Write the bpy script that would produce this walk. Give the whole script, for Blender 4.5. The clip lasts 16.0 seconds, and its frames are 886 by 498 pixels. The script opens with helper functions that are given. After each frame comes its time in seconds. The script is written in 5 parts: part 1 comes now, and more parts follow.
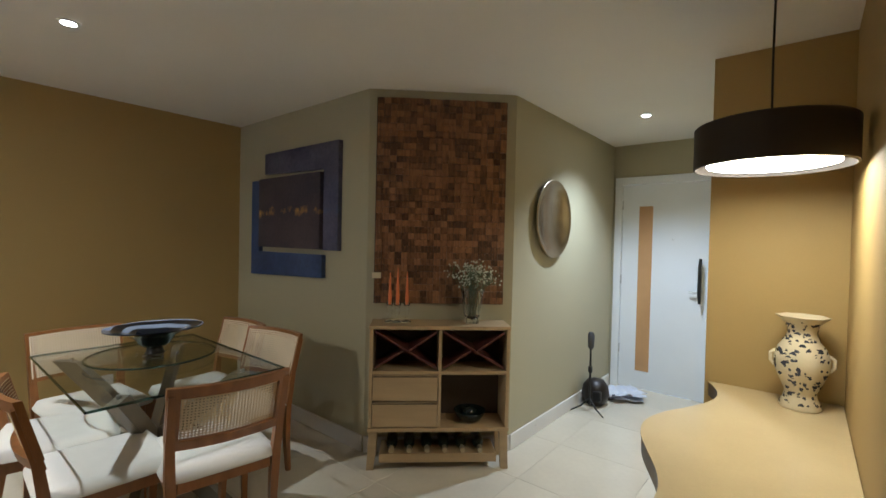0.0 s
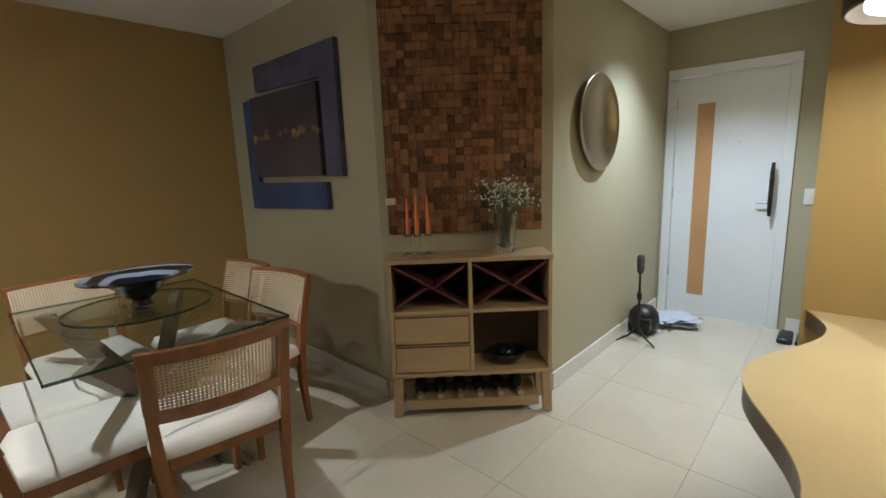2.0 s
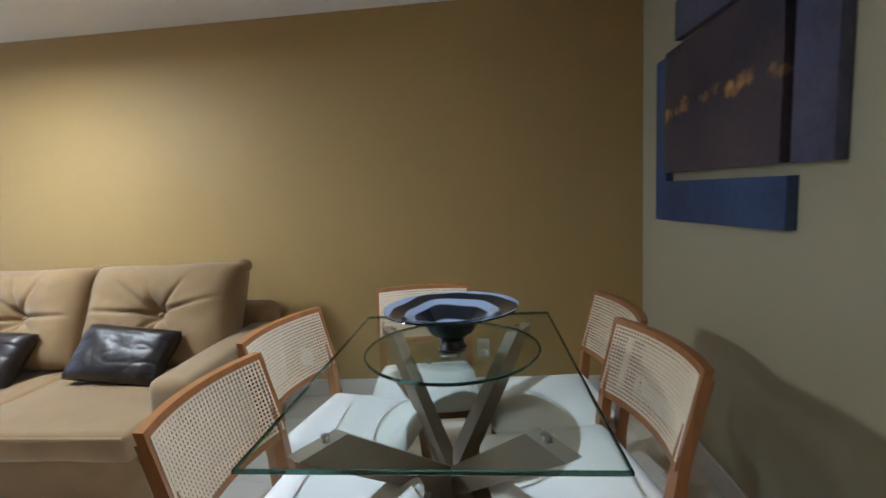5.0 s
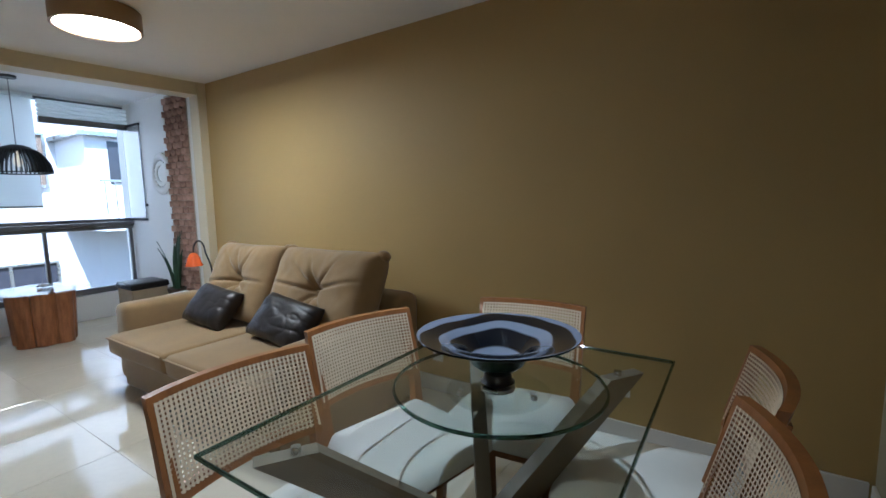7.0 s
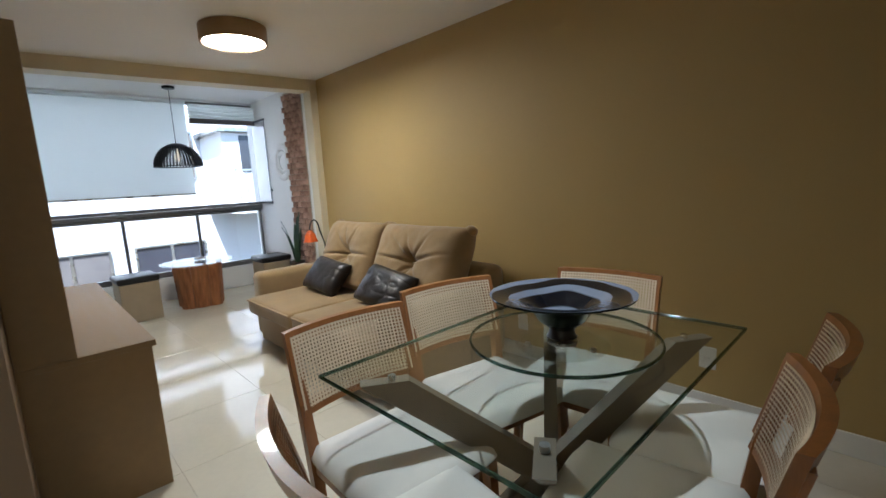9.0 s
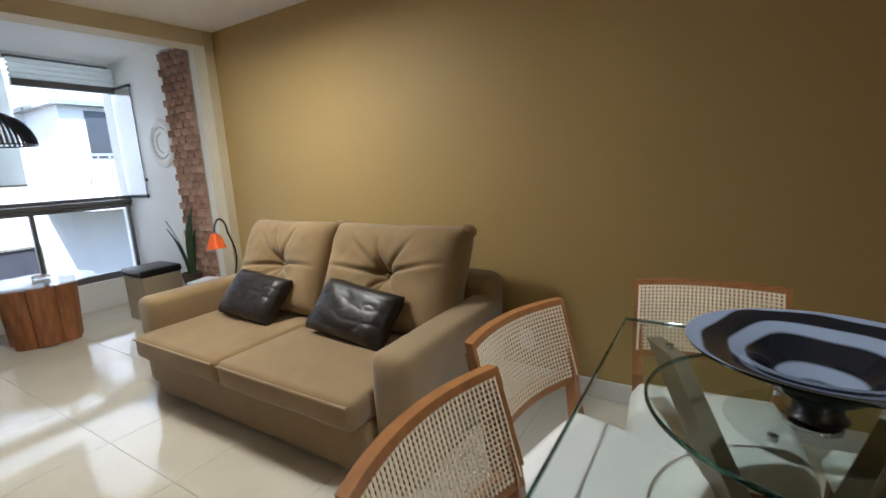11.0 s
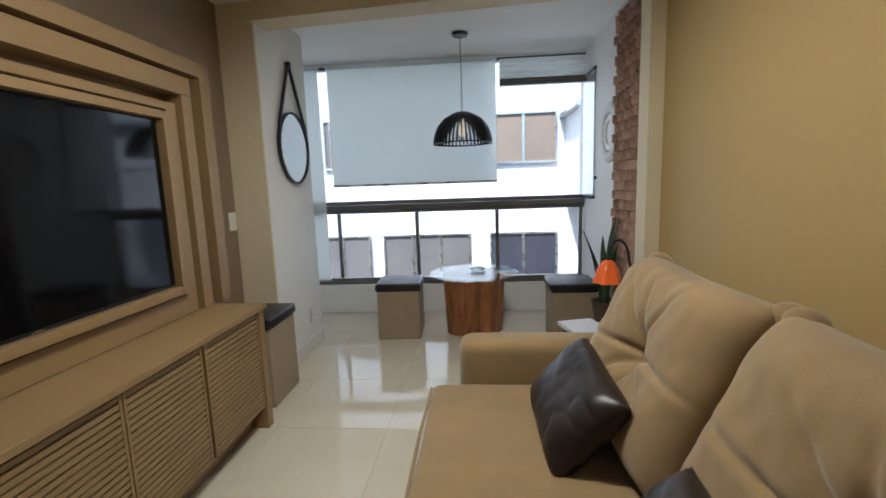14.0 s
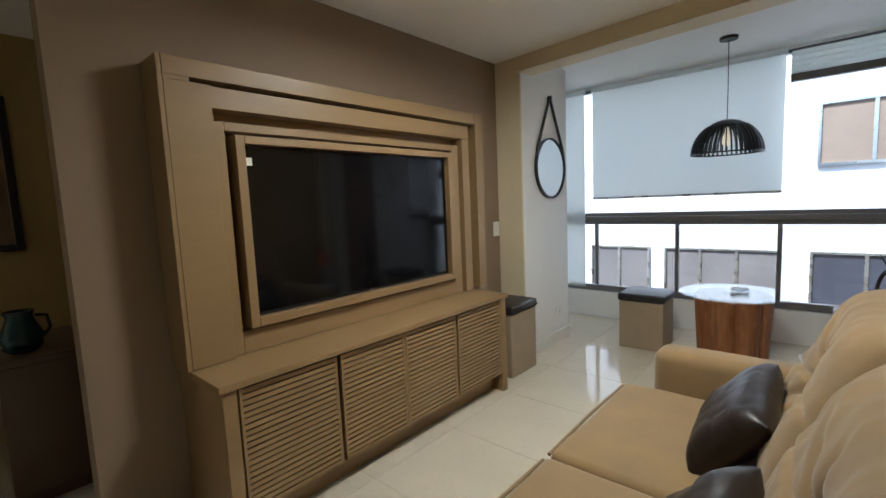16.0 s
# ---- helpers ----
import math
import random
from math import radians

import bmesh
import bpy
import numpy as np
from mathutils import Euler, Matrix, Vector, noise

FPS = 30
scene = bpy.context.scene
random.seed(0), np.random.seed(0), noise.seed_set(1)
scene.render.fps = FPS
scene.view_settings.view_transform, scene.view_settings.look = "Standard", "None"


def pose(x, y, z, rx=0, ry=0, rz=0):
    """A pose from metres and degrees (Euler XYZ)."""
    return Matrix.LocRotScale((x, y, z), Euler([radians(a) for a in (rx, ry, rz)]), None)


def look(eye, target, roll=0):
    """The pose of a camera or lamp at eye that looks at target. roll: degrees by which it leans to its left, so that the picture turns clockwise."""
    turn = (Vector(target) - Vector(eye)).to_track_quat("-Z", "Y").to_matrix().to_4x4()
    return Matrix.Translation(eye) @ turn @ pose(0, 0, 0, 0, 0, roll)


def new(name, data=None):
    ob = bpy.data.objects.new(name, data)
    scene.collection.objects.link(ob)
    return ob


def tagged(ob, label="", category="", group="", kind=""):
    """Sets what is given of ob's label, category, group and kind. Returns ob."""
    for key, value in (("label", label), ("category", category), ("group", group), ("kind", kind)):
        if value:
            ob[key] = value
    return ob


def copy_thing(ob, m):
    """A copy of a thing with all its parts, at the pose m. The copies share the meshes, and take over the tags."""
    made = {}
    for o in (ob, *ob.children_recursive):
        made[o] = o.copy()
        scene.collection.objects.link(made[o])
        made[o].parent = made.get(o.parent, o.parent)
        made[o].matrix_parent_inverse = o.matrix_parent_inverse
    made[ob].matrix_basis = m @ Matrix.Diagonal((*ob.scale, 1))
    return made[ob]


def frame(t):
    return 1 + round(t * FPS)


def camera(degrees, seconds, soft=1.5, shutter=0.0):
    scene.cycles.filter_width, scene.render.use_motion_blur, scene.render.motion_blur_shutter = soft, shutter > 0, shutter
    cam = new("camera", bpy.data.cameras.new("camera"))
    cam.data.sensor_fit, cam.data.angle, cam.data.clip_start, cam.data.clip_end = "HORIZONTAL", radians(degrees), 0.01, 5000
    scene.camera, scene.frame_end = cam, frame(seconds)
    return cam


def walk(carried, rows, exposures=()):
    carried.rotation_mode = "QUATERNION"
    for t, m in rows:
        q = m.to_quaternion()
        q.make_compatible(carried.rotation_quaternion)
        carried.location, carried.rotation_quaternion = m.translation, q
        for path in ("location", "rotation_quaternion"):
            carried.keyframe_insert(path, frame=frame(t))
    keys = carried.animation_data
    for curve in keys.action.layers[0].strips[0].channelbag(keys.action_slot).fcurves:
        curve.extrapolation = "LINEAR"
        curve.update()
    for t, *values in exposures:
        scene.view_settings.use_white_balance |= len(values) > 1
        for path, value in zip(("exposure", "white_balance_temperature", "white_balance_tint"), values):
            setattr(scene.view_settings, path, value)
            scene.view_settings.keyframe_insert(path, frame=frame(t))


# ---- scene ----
cam = camera(89.9, 16.0, soft=1.5, shutter=0.3)
PATH = [
    (0, (-4.084, 1.981, 1.444), (-2.814, 0.437, 1.407), 1.3),
    (0.5, (-4.064, 1.968, 1.426), (-2.792, 0.439, 1.213), 1.1),
    (1, (-4.053, 1.978, 1.369), (-2.776, 0.500, 0.941), 1.1),
    (1.5, (-3.941, 1.839, 1.428), (-2.627, 0.373, 1.073), -1.0),
    (2, (-3.775, 1.633, 1.381), (-2.445, 0.183, 1.022), -2.1),
    (2.5, (-3.577, 1.547, 1.358), (-2.245, 0.114, 0.943), -2.0),
    (3, (-3.368, 1.416, 1.379), (-2.034, -0.035, 1.036), -2.2),
    (3.5, (-3.234, 1.243, 1.395), (-1.707, -0.019, 1.117), -2.8),
    (4, (-3.062, 1.152, 1.329), (-1.269, 0.297, 1.091), -3.2),
    (4.5, (-2.910, 1.099, 1.323), (-0.953, 0.771, 1.081), -3.2),
    (4.7, (-2.866, 1.046, 1.326), (-0.885, 0.939, 1.077), -3.2),
    (7, (-2.413, 0.523, 1.323), (-0.759, 1.630, 1.093), -1.1),
    (7.5, (-2.519, 0.413, 1.321), (-0.934, 1.609, 1.063), -1.5),
    (8, (-2.538, 0.306, 1.311), (-1.080, 1.639, 0.999), -2.4),
    (8.5, (-2.585, 0.243, 1.336), (-1.255, 1.704, 1.037), -2.8),
    (9, (-2.535, 0.330, 1.318), (-1.175, 1.761, 1.010), -3.1),
    (9.2, (-2.515, 0.398, 1.312), (-1.106, 1.780, 0.995), -3.4),
    (10.3, (-2.450, 0.910, 1.312), (-0.910, 2.120, 0.965), -3.1),
    (11.3, (-2.248, 1.462, 1.318), (-0.560, 2.465, 0.937), -2.9),
    (11.5, (-2.155, 1.588, 1.343), (-0.515, 2.674, 0.975), -3.9),
    (12, (-1.947, 1.949, 1.265), (-0.421, 3.208, 0.970), -4.8),
    (12.5, (-1.692, 2.285, 1.299), (-0.327, 3.720, 1.022), -5.0),
    (13, (-1.459, 2.506, 1.224), (-0.840, 4.394, 1.000), -2.0),
    (13.5, (-1.264, 2.427, 1.244), (-1.126, 4.403, 0.970), -3.6),
    (14, (-1.012, 2.273, 1.297), (-1.176, 4.245, 1.007), -2.0),
    (14.5, (-0.679, 2.255, 1.267), (-1.267, 4.148, 1.003), -0.6),
    (15, (-0.531, 2.113, 1.282), (-1.377, 3.904, 1.007), -2.2),
    (15.5, (-0.480, 1.967, 1.335), (-1.676, 3.549, 1.080), -3.3),
    (16, (-0.482, 1.961, 1.343), (-1.801, 3.449, 1.133), -2.5),
]
walk(cam, [(t, look(eye, target, lean)) for t, eye, target, lean in PATH],
     exposures=[(0, 1.6, 5300, 9), (2.6, 1.6, 5400, 9), (3.4, 1.95, 5200, 9), (4.0, 2.4, 4950, 9), (4.7, 2.05, 4650, 9), (7, 1.25, 4600, 8),
                (8, 1.3, 5000, 8), (9.2, 1.35, 5050, 8), (11.5, 1.45, 5150, 8), (12, 1.2, 5150, 8), (12.5, 1.05, 5050, 8), (13, 1.0, 5000, 8), (14, 0.95, 5250, 8),
                (15, 0.85, 5200, 9), (16, 1.15, 5200, 8)])

# ---- light ----
world = bpy.data.worlds.new("sky")
scene.world = world
world.use_nodes = True
wn = world.node_tree.nodes
sky = wn.new("ShaderNodeTexSky")
sky.sky_type, sky.sun_disc = "NISHITA", False
sky.sun_elevation, sky.sun_rotation = radians(50), radians(200)
wn["Background"].inputs["Strength"].default_value = 0.15
world.node_tree.links.new(sky.outputs["Color"], wn["Background"].inputs["Color"])


def lamp(name, kind, place, target, energy, color, radius, cone=0, blend=0.3):
    data = bpy.data.lights.new(name, kind)
    data.energy, data.color = energy, color
    if kind == "SUN":
        data.angle = radius
    else:
        data.shadow_soft_size = radius
    if kind == "SPOT":
        data.spot_size, data.spot_blend = radians(cone), blend
    ob = new(name, data)
    ob.matrix_world = look(place, target)
    return ob


# the sun stands behind this building and lights the one across the street
lamp("sun", "SUN", (-3, -8, 12), (0, 0, 0), 5.0, (1, 0.96, 0.9), radians(0.5))
PALE, COOL = (1.0, 0.95, 0.86), (0.93, 0.98, 1.0)
lamp("dining_spot_beam", "SPOT", (-1.32, 1.48, 2.425), (-1.32, 1.47, 0), 36, PALE, 0.018, 76, 0.8)
lamp("hall_spot_beam", "SPOT", (-3.09, -1.66, 2.425), (-3.09, -1.65, 0), 50, COOL, 0.03, 120, 1.0)

# ---- helpers of this scene ----


def bm_new():
    return bmesh.new()


def box(bm, x0, x1, y0, y1, z0, z1, bevel=0.0, m=None, seg=2):
    vs = [bm.verts.new((x, y, z)) for x in (x0, x1) for y in (y0, y1) for z in (z0, z1)]
    if m is not None:
        for v in vs:
            v.co = m @ v.co
    quads = ((0, 1, 3, 2), (4, 6, 7, 5), (0, 4, 5, 1), (2, 3, 7, 6), (0, 2, 6, 4), (1, 5, 7, 3))
    fs = [bm.faces.new([vs[i] for i in q]) for q in quads]
    if bevel:
        es = list({e for f in fs for e in f.edges})
        bmesh.ops.bevel(bm, geom=es, offset=bevel, segments=seg, affect="EDGES", profile=0.5)
    return bm


def lathe(bm, profile, seg=32, at=(0, 0, 0), wave=None, loop=False):
    rings = []
    for k, (r, z) in enumerate(profile):
        ring = []
        for i in range(seg):
            a = 2 * math.pi * i / seg
            rr = r if wave is None else r * wave(a, k)
            ring.append(bm.verts.new((at[0] + rr * math.cos(a), at[1] + rr * math.sin(a), at[2] + z)))
        rings.append(ring)
    for a, b in zip(rings, rings[1:] + rings[:1] if loop else rings[1:]):
        for i in range(seg):
            j = (i + 1) % seg
            bm.faces.new((a[i], a[j], b[j], b[i]))
    for ring, flip in () if loop else ((rings[0], True), (rings[-1], False)):
        bm.faces.new(ring[::-1] if flip else ring)
    return bm


def tube(bm, points, radii, seg=8, square=False):
    """A tapered tube along points."""
    pts = [Vector(p) for p in points]
    if not hasattr(radii, "__len__"):
        radii = [radii] * len(pts)
    n = 4 if square else seg
    rings, side = [], None
    for k, p in enumerate(pts):
        d = (pts[min(k + 1, len(pts) - 1)] - pts[max(k - 1, 0)]).normalized()
        if side is None:
            ref = Vector((1, 0, 0)) if abs(d.x) < 0.8 else Vector((0, 1, 0))
            side = (ref - d * ref.dot(d)).normalized()
        else:
            side = (side - d * side.dot(d)).normalized()
        up = d.cross(side)
        off = math.pi / 4 if square else 0
        rings.append([bm.verts.new(p + radii[k] * (math.cos(off + 2 * math.pi * i / n) * side + math.sin(off + 2 * math.pi * i / n) * up)) for i in range(n)])
    for a, b in zip(rings, rings[1:]):
        for i in range(n):
            j = (i + 1) % n
            bm.faces.new((a[i], a[j], b[j], b[i]))
    bm.faces.new(rings[0][::-1])
    bm.faces.new(rings[-1])
    return bm


def prism(bm, outline, z0, z1, m=None):
    """An outline of (x, y) pulled up from z0 to z1."""
    lo = [bm.verts.new((x, y, z0)) for x, y in outline]
    hi = [bm.verts.new((x, y, z1)) for x, y in outline]
    n = len(outline)
    for i in range(n):
        j = (i + 1) % n
        bm.faces.new((lo[i], lo[j], hi[j], hi[i]))
    bm.faces.new(lo[::-1])
    bm.faces.new(hi)
    if m is not None:
        for v in lo + hi:
            v.co = m @ v.co
    return bm


def pillow(w, h, t, dimple=0.0, folds=0.0, seed=0, n=26, sharp=5):
    """A stuffed cushion: x across, z up, y thick; a buttoned dimple at its middle pulls folds."""
    bm = bm_new()
    sides = []
    for s in (-1, 1):
        grid = []
        for i in range(n + 1):
            row = []
            for j in range(n + 1):
                u, v = -1 + 2 * i / n, -1 + 2 * j / n
                puff = max(0.0, (1 - abs(u) ** sharp) * (1 - abs(v) ** sharp)) ** 0.42
                x = u * w / 2 * (1 - 0.035 * (1 - abs(v)) * abs(u) ** 3)
                z = v * h / 2 * (1 - 0.035 * (1 - abs(u)) * abs(v) ** 3)
                r = math.hypot(u * w, v * h) / 2
                d = 0.0
                if s < 0:
                    a = math.atan2(v * h, u * w)
                    d = dimple * math.exp(-(r / 0.07) ** 2) + 0.35 * dimple * math.exp(-(r / 0.2) ** 2)
                    for q, reach in ((0.12, 0.36), (0.95, 0.2), (1.75, 0.16), (2.45, 0.2), (3.2, 0.38), (4.0, 0.2), (4.85, 0.22), (5.6, 0.18)):
                        off = (a - q - 0.13 * math.sin(seed * 2 + q * 3) + math.pi) % (2 * math.pi) - math.pi
                        line = math.exp(-(r * off / 0.014) ** 2) if abs(off) < 1.2 else 0
                        roll = math.exp(-(r * off / 0.05) ** 2) if abs(off) < 1.2 else 0
                        d += folds * (line * 0.75 - roll * 0.25) * math.exp(-(r / reach) ** 2) * (1 - math.exp(-(r / 0.03) ** 2))
                wob = 0.03 * t * noise.noise(Vector((x * 7 + seed * 5, z * 7, s)))
                wob += 0.012 * t * noise.noise(Vector((x * 19 + seed * 5, z * 15, s)))
                y = s * (t / 2 * puff + wob * puff) - s * d * puff ** 3
                row.append(bm.verts.new((x, y, z)))
            grid.append(row)
        for i in range(n):
            for j in range(n):
                q = (grid[i][j], grid[i + 1][j], grid[i + 1][j + 1], grid[i][j + 1])
                bm.faces.new(q if s < 0 else q[::-1])
        sides.append(grid)
    bmesh.ops.remove_doubles(bm, verts=bm.verts, dist=0.0006)
    return bm


def part(name, bm, material, parent=None, label="", smooth=None):
    bmesh.ops.recalc_face_normals(bm, faces=bm.faces)
    me = bpy.data.meshes.new(name)
    bm.to_mesh(me)
    bm.free()
    me.materials.append(material)
    if smooth is not None:
        me.shade_smooth()
        me.set_sharp_from_angle(angle=radians(smooth))
    ob = new(name, me)
    if parent is not None:
        ob.parent = parent
    if label:
        ob["label"] = label
    return ob


def thing(name, m, label, category, group=""):
    ob = new(name)
    ob.empty_display_size = 0.1
    ob.matrix_world = m
    return tagged(ob, label, category, group)


def setting(name, bm, material, label, category, smooth=None):
    return tagged(part(name, bm, material, smooth=smooth), label, category, kind="structure")


# ---- materials ----


def mat(name, color, rough=0.5, metal=0.0, vary=0.12, scale=6.0, fine=90.0, bump=0.1, stretch=(1, 1, 1), color2=None, spec=0.5,
        clear=0.0, island=0.0, sheen=0.0):
    """A surface with variation at two scales, colour and relief."""
    m = bpy.data.materials.new(name)
    m.use_nodes = True
    nt = m.node_tree
    b = nt.nodes["Principled BSDF"]
    co = nt.nodes.new("ShaderNodeTexCoord")
    mp = nt.nodes.new("ShaderNodeMapping")
    mp.inputs["Scale"].default_value = stretch
    nt.links.new(co.outputs["Object"], mp.inputs["Vector"])
    big = nt.nodes.new("ShaderNodeTexNoise")
    big.inputs["Scale"].default_value, big.inputs["Detail"].default_value = scale, 6
    small = nt.nodes.new("ShaderNodeTexNoise")
    small.inputs["Scale"].default_value, small.inputs["Detail"].default_value = fine, 4
    for n in (big, small):
        nt.links.new(mp.outputs["Vector"], n.inputs["Vector"])
    add = nt.nodes.new("ShaderNodeMath")
    add.operation = "MULTIPLY_ADD"
    nt.links.new(small.outputs["Fac"], add.inputs[0])
    add.inputs[1].default_value = 0.4
    nt.links.new(big.outputs["Fac"], add.inputs[2])
    last = add.outputs[0]
    if island:
        info = nt.nodes.new("ShaderNodeObjectInfo")
        geo = nt.nodes.new("ShaderNodeNewGeometry")
        both = nt.nodes.new("ShaderNodeMath")
        both.operation = "ADD"
        nt.links.new(info.outputs["Random"], both.inputs[0])
        nt.links.new(geo.outputs["Random Per Island"], both.inputs[1])
        frac = nt.nodes.new("ShaderNodeMath")
        frac.operation = "FRACT"
        nt.links.new(both.outputs[0], frac.inputs[0])
        mix = nt.nodes.new("ShaderNodeMath")
        mix.operation = "MULTIPLY_ADD"
        nt.links.new(frac.outputs[0], mix.inputs[0])
        mix.inputs[1].default_value = island
        nt.links.new(last, mix.inputs[2])
        sub = nt.nodes.new("ShaderNodeMath")
        sub.operation = "SUBTRACT"
        nt.links.new(mix.outputs[0], sub.inputs[0])
        sub.inputs[1].default_value = island / 2
        last = sub.outputs[0]
    ramp = nt.nodes.new("ShaderNodeValToRGB")
    ramp.color_ramp.elements[0].position, ramp.color_ramp.elements[1].position = 0.4, 1.0
    c2 = color2 or [min(1, c * (1 + vary)) for c in color]
    ramp.color_ramp.elements[0].color = (*[c * (1 - vary) for c in color], 1)
    ramp.color_ramp.elements[1].color = (*c2, 1)
    nt.links.new(last, ramp.inputs["Fac"])
    nt.links.new(ramp.outputs["Color"], b.inputs["Base Color"])
    rr = nt.nodes.new("ShaderNodeMapRange")
    rr.inputs["To Min"].default_value, rr.inputs["To Max"].default_value = rough * 0.8, min(1, rough * 1.2)
    nt.links.new(big.outputs["Fac"], rr.inputs["Value"])
    nt.links.new(rr.outputs["Result"], b.inputs["Roughness"])
    b.inputs["Metallic"].default_value = metal
    b.inputs["Specular IOR Level"].default_value = spec
    b.inputs["Coat Weight"].default_value = clear
    b.inputs["Sheen Weight"].default_value = sheen
    if bump:
        bp = nt.nodes.new("ShaderNodeBump")
        bp.inputs["Strength"].default_value, bp.inputs["Distance"].default_value = bump, 0.004
        nt.links.new(add.outputs[0], bp.inputs["Height"])
        nt.links.new(bp.outputs["Normal"], b.inputs["Normal"])
    return m


def glass(name, color=(0.96, 1, 0.98), rough=0.0, ior=1.45):
    m = bpy.data.materials.new(name)
    m.use_nodes = True
    b = m.node_tree.nodes["Principled BSDF"]
    b.inputs["Base Color"].default_value = (*color, 1)
    b.inputs["Transmission Weight"].default_value = 1
    b.inputs["Roughness"].default_value, b.inputs["IOR"].default_value = rough, ior
    return m


def sheet_glass(name, color):
    """Clear flat glass: passes light straight on, tinted, with a mirror gloss."""
    m = bpy.data.materials.new(name)
    m.use_nodes = True
    nt = m.node_tree
    clear = nt.nodes.new("ShaderNodeBsdfTransparent")
    clear.inputs["Color"].default_value = (*color, 1)
    gloss = nt.nodes.new("ShaderNodeBsdfGlossy")
    gloss.inputs["Roughness"].default_value = 0.01
    lw = nt.nodes.new("ShaderNodeLayerWeight")
    pw = nt.nodes.new("ShaderNodeMath")
    pw.operation = "POWER"
    nt.links.new(lw.outputs["Facing"], pw.inputs[0])
    pw.inputs[1].default_value = 4.5
    fr = nt.nodes.new("ShaderNodeMapRange")
    fr.inputs["To Min"].default_value, fr.inputs["To Max"].default_value = 0.03, 0.75
    nt.links.new(pw.outputs[0], fr.inputs["Value"])
    mx = nt.nodes.new("ShaderNodeMixShader")
    nt.links.new(fr.outputs["Result"], mx.inputs[0])
    nt.links.new(clear.outputs[0], mx.inputs[1])
    nt.links.new(gloss.outputs[0], mx.inputs[2])
    nt.links.new(mx.outputs[0], nt.nodes["Material Output"].inputs["Surface"])
    return m


def glow(name, color, strength):
    m = bpy.data.materials.new(name)
    m.use_nodes = True
    b = m.node_tree.nodes["Principled BSDF"]
    b.inputs["Base Color"].default_value = (0.8, 0.8, 0.78, 1)
    b.inputs["Emission Color"].default_value = (*color, 1)
    b.inputs["Emission Strength"].default_value = strength
    return m


def translucent(name, color):
    m = mat(name, color, 0.8, vary=0.02, fine=400, bump=0.03)
    nt = m.node_tree
    tl = nt.nodes.new("ShaderNodeBsdfTranslucent")
    tl.inputs["Color"].default_value = (*color, 1)
    mx = nt.nodes.new("ShaderNodeMixShader")
    mx.inputs[0].default_value = 0.75
    out = nt.nodes["Material Output"]
    nt.links.new(nt.nodes["Principled BSDF"].outputs[0], mx.inputs[1])
    nt.links.new(tl.outputs[0], mx.inputs[2])
    nt.links.new(mx.outputs[0], out.inputs["Surface"])
    return m


M_BROWN = mat("khaki_brown_paint", (0.42, 0.295, 0.105), 0.62, vary=0.05, scale=1.3, fine=160, bump=0.06)
M_OLIVE = mat("olive_paint", (0.42, 0.385, 0.255), 0.62, vary=0.05, scale=1.3, fine=160, bump=0.06)
M_TAUPE = mat("taupe_paint", (0.25, 0.182, 0.118), 0.62, vary=0.05, scale=1.3, fine=160, bump=0.06)
M_CREAM = mat("cream_paint", (0.66, 0.58, 0.40), 0.6, vary=0.04, scale=1.5, fine=160, bump=0.05)
M_WHITE = mat("white_paint", (0.80, 0.79, 0.76), 0.6, vary=0.03, scale=2, fine=140, bump=0.05)
M_CEIL = mat("ceiling_paint", (0.84, 0.82, 0.78), 0.75, vary=0.03, scale=1.5, fine=120, bump=0.04)
M_TILE = mat("polished_porcelain", (0.60, 0.545, 0.43), 0.07, vary=0.07, scale=2.5, fine=30, bump=0.004, island=0.1)
M_GROUT = mat("grout", (0.47, 0.42, 0.33), 0.8)
M_SKIRT = mat("white_skirting", (0.74, 0.72, 0.67), 0.3, vary=0.04, bump=0.02)
M_DOOR = mat("white_lacquer_door", (0.78, 0.80, 0.80), 0.35, vary=0.03, scale=3, bump=0.02)
M_MDF = mat("light_oak_laminate", (0.275, 0.18, 0.08), 0.45, vary=0.07, scale=4, fine=60, bump=0.03, stretch=(6, 0.5, 6))
M_MDFX = mat("light_oak_board", (0.40, 0.285, 0.15), 0.45, vary=0.14, scale=4, fine=60, bump=0.05, stretch=(0.6, 6, 6))
M_CHAIR = mat("honey_stained_wood", (0.26, 0.105, 0.028), 0.35, vary=0.25, scale=5, fine=50, bump=0.05, stretch=(5, 5, 0.6), clear=0.2)
M_CANE = mat("woven_cane", (0.74, 0.60, 0.40), 0.6, vary=0.1, fine=120, bump=0.1)
M_SEAT = mat("off_white_fabric", (0.72, 0.68, 0.60), 0.85, vary=0.05, scale=9, fine=500, bump=0.2, sheen=0.2)
M_SOFA = mat("tan_suede", (0.262, 0.172, 0.072), 0.85, vary=0.16, scale=7, fine=260, bump=0.25, sheen=0.35)
M_LEATHER = mat("dark_brown_leather", (0.016, 0.011, 0.009), 0.4, vary=0.3, scale=8, fine=170, bump=0.35)
M_CAP = mat("black_leatherette", (0.016, 0.014, 0.015), 0.4, vary=0.3, scale=8, fine=200, bump=0.2)
M_OTTO = mat("beige_linen", (0.33, 0.26, 0.17), 0.85, vary=0.1, scale=8, fine=350, bump=0.3)
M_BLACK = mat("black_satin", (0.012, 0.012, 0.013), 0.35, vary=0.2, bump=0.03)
M_SHADE = mat("dark_brown_shade", (0.03, 0.021, 0.014), 0.6, vary=0.2, fine=200, bump=0.1)
M_BRASS = mat("satin_bronze", (0.30, 0.20, 0.10), 0.4, metal=0.6, vary=0.1)
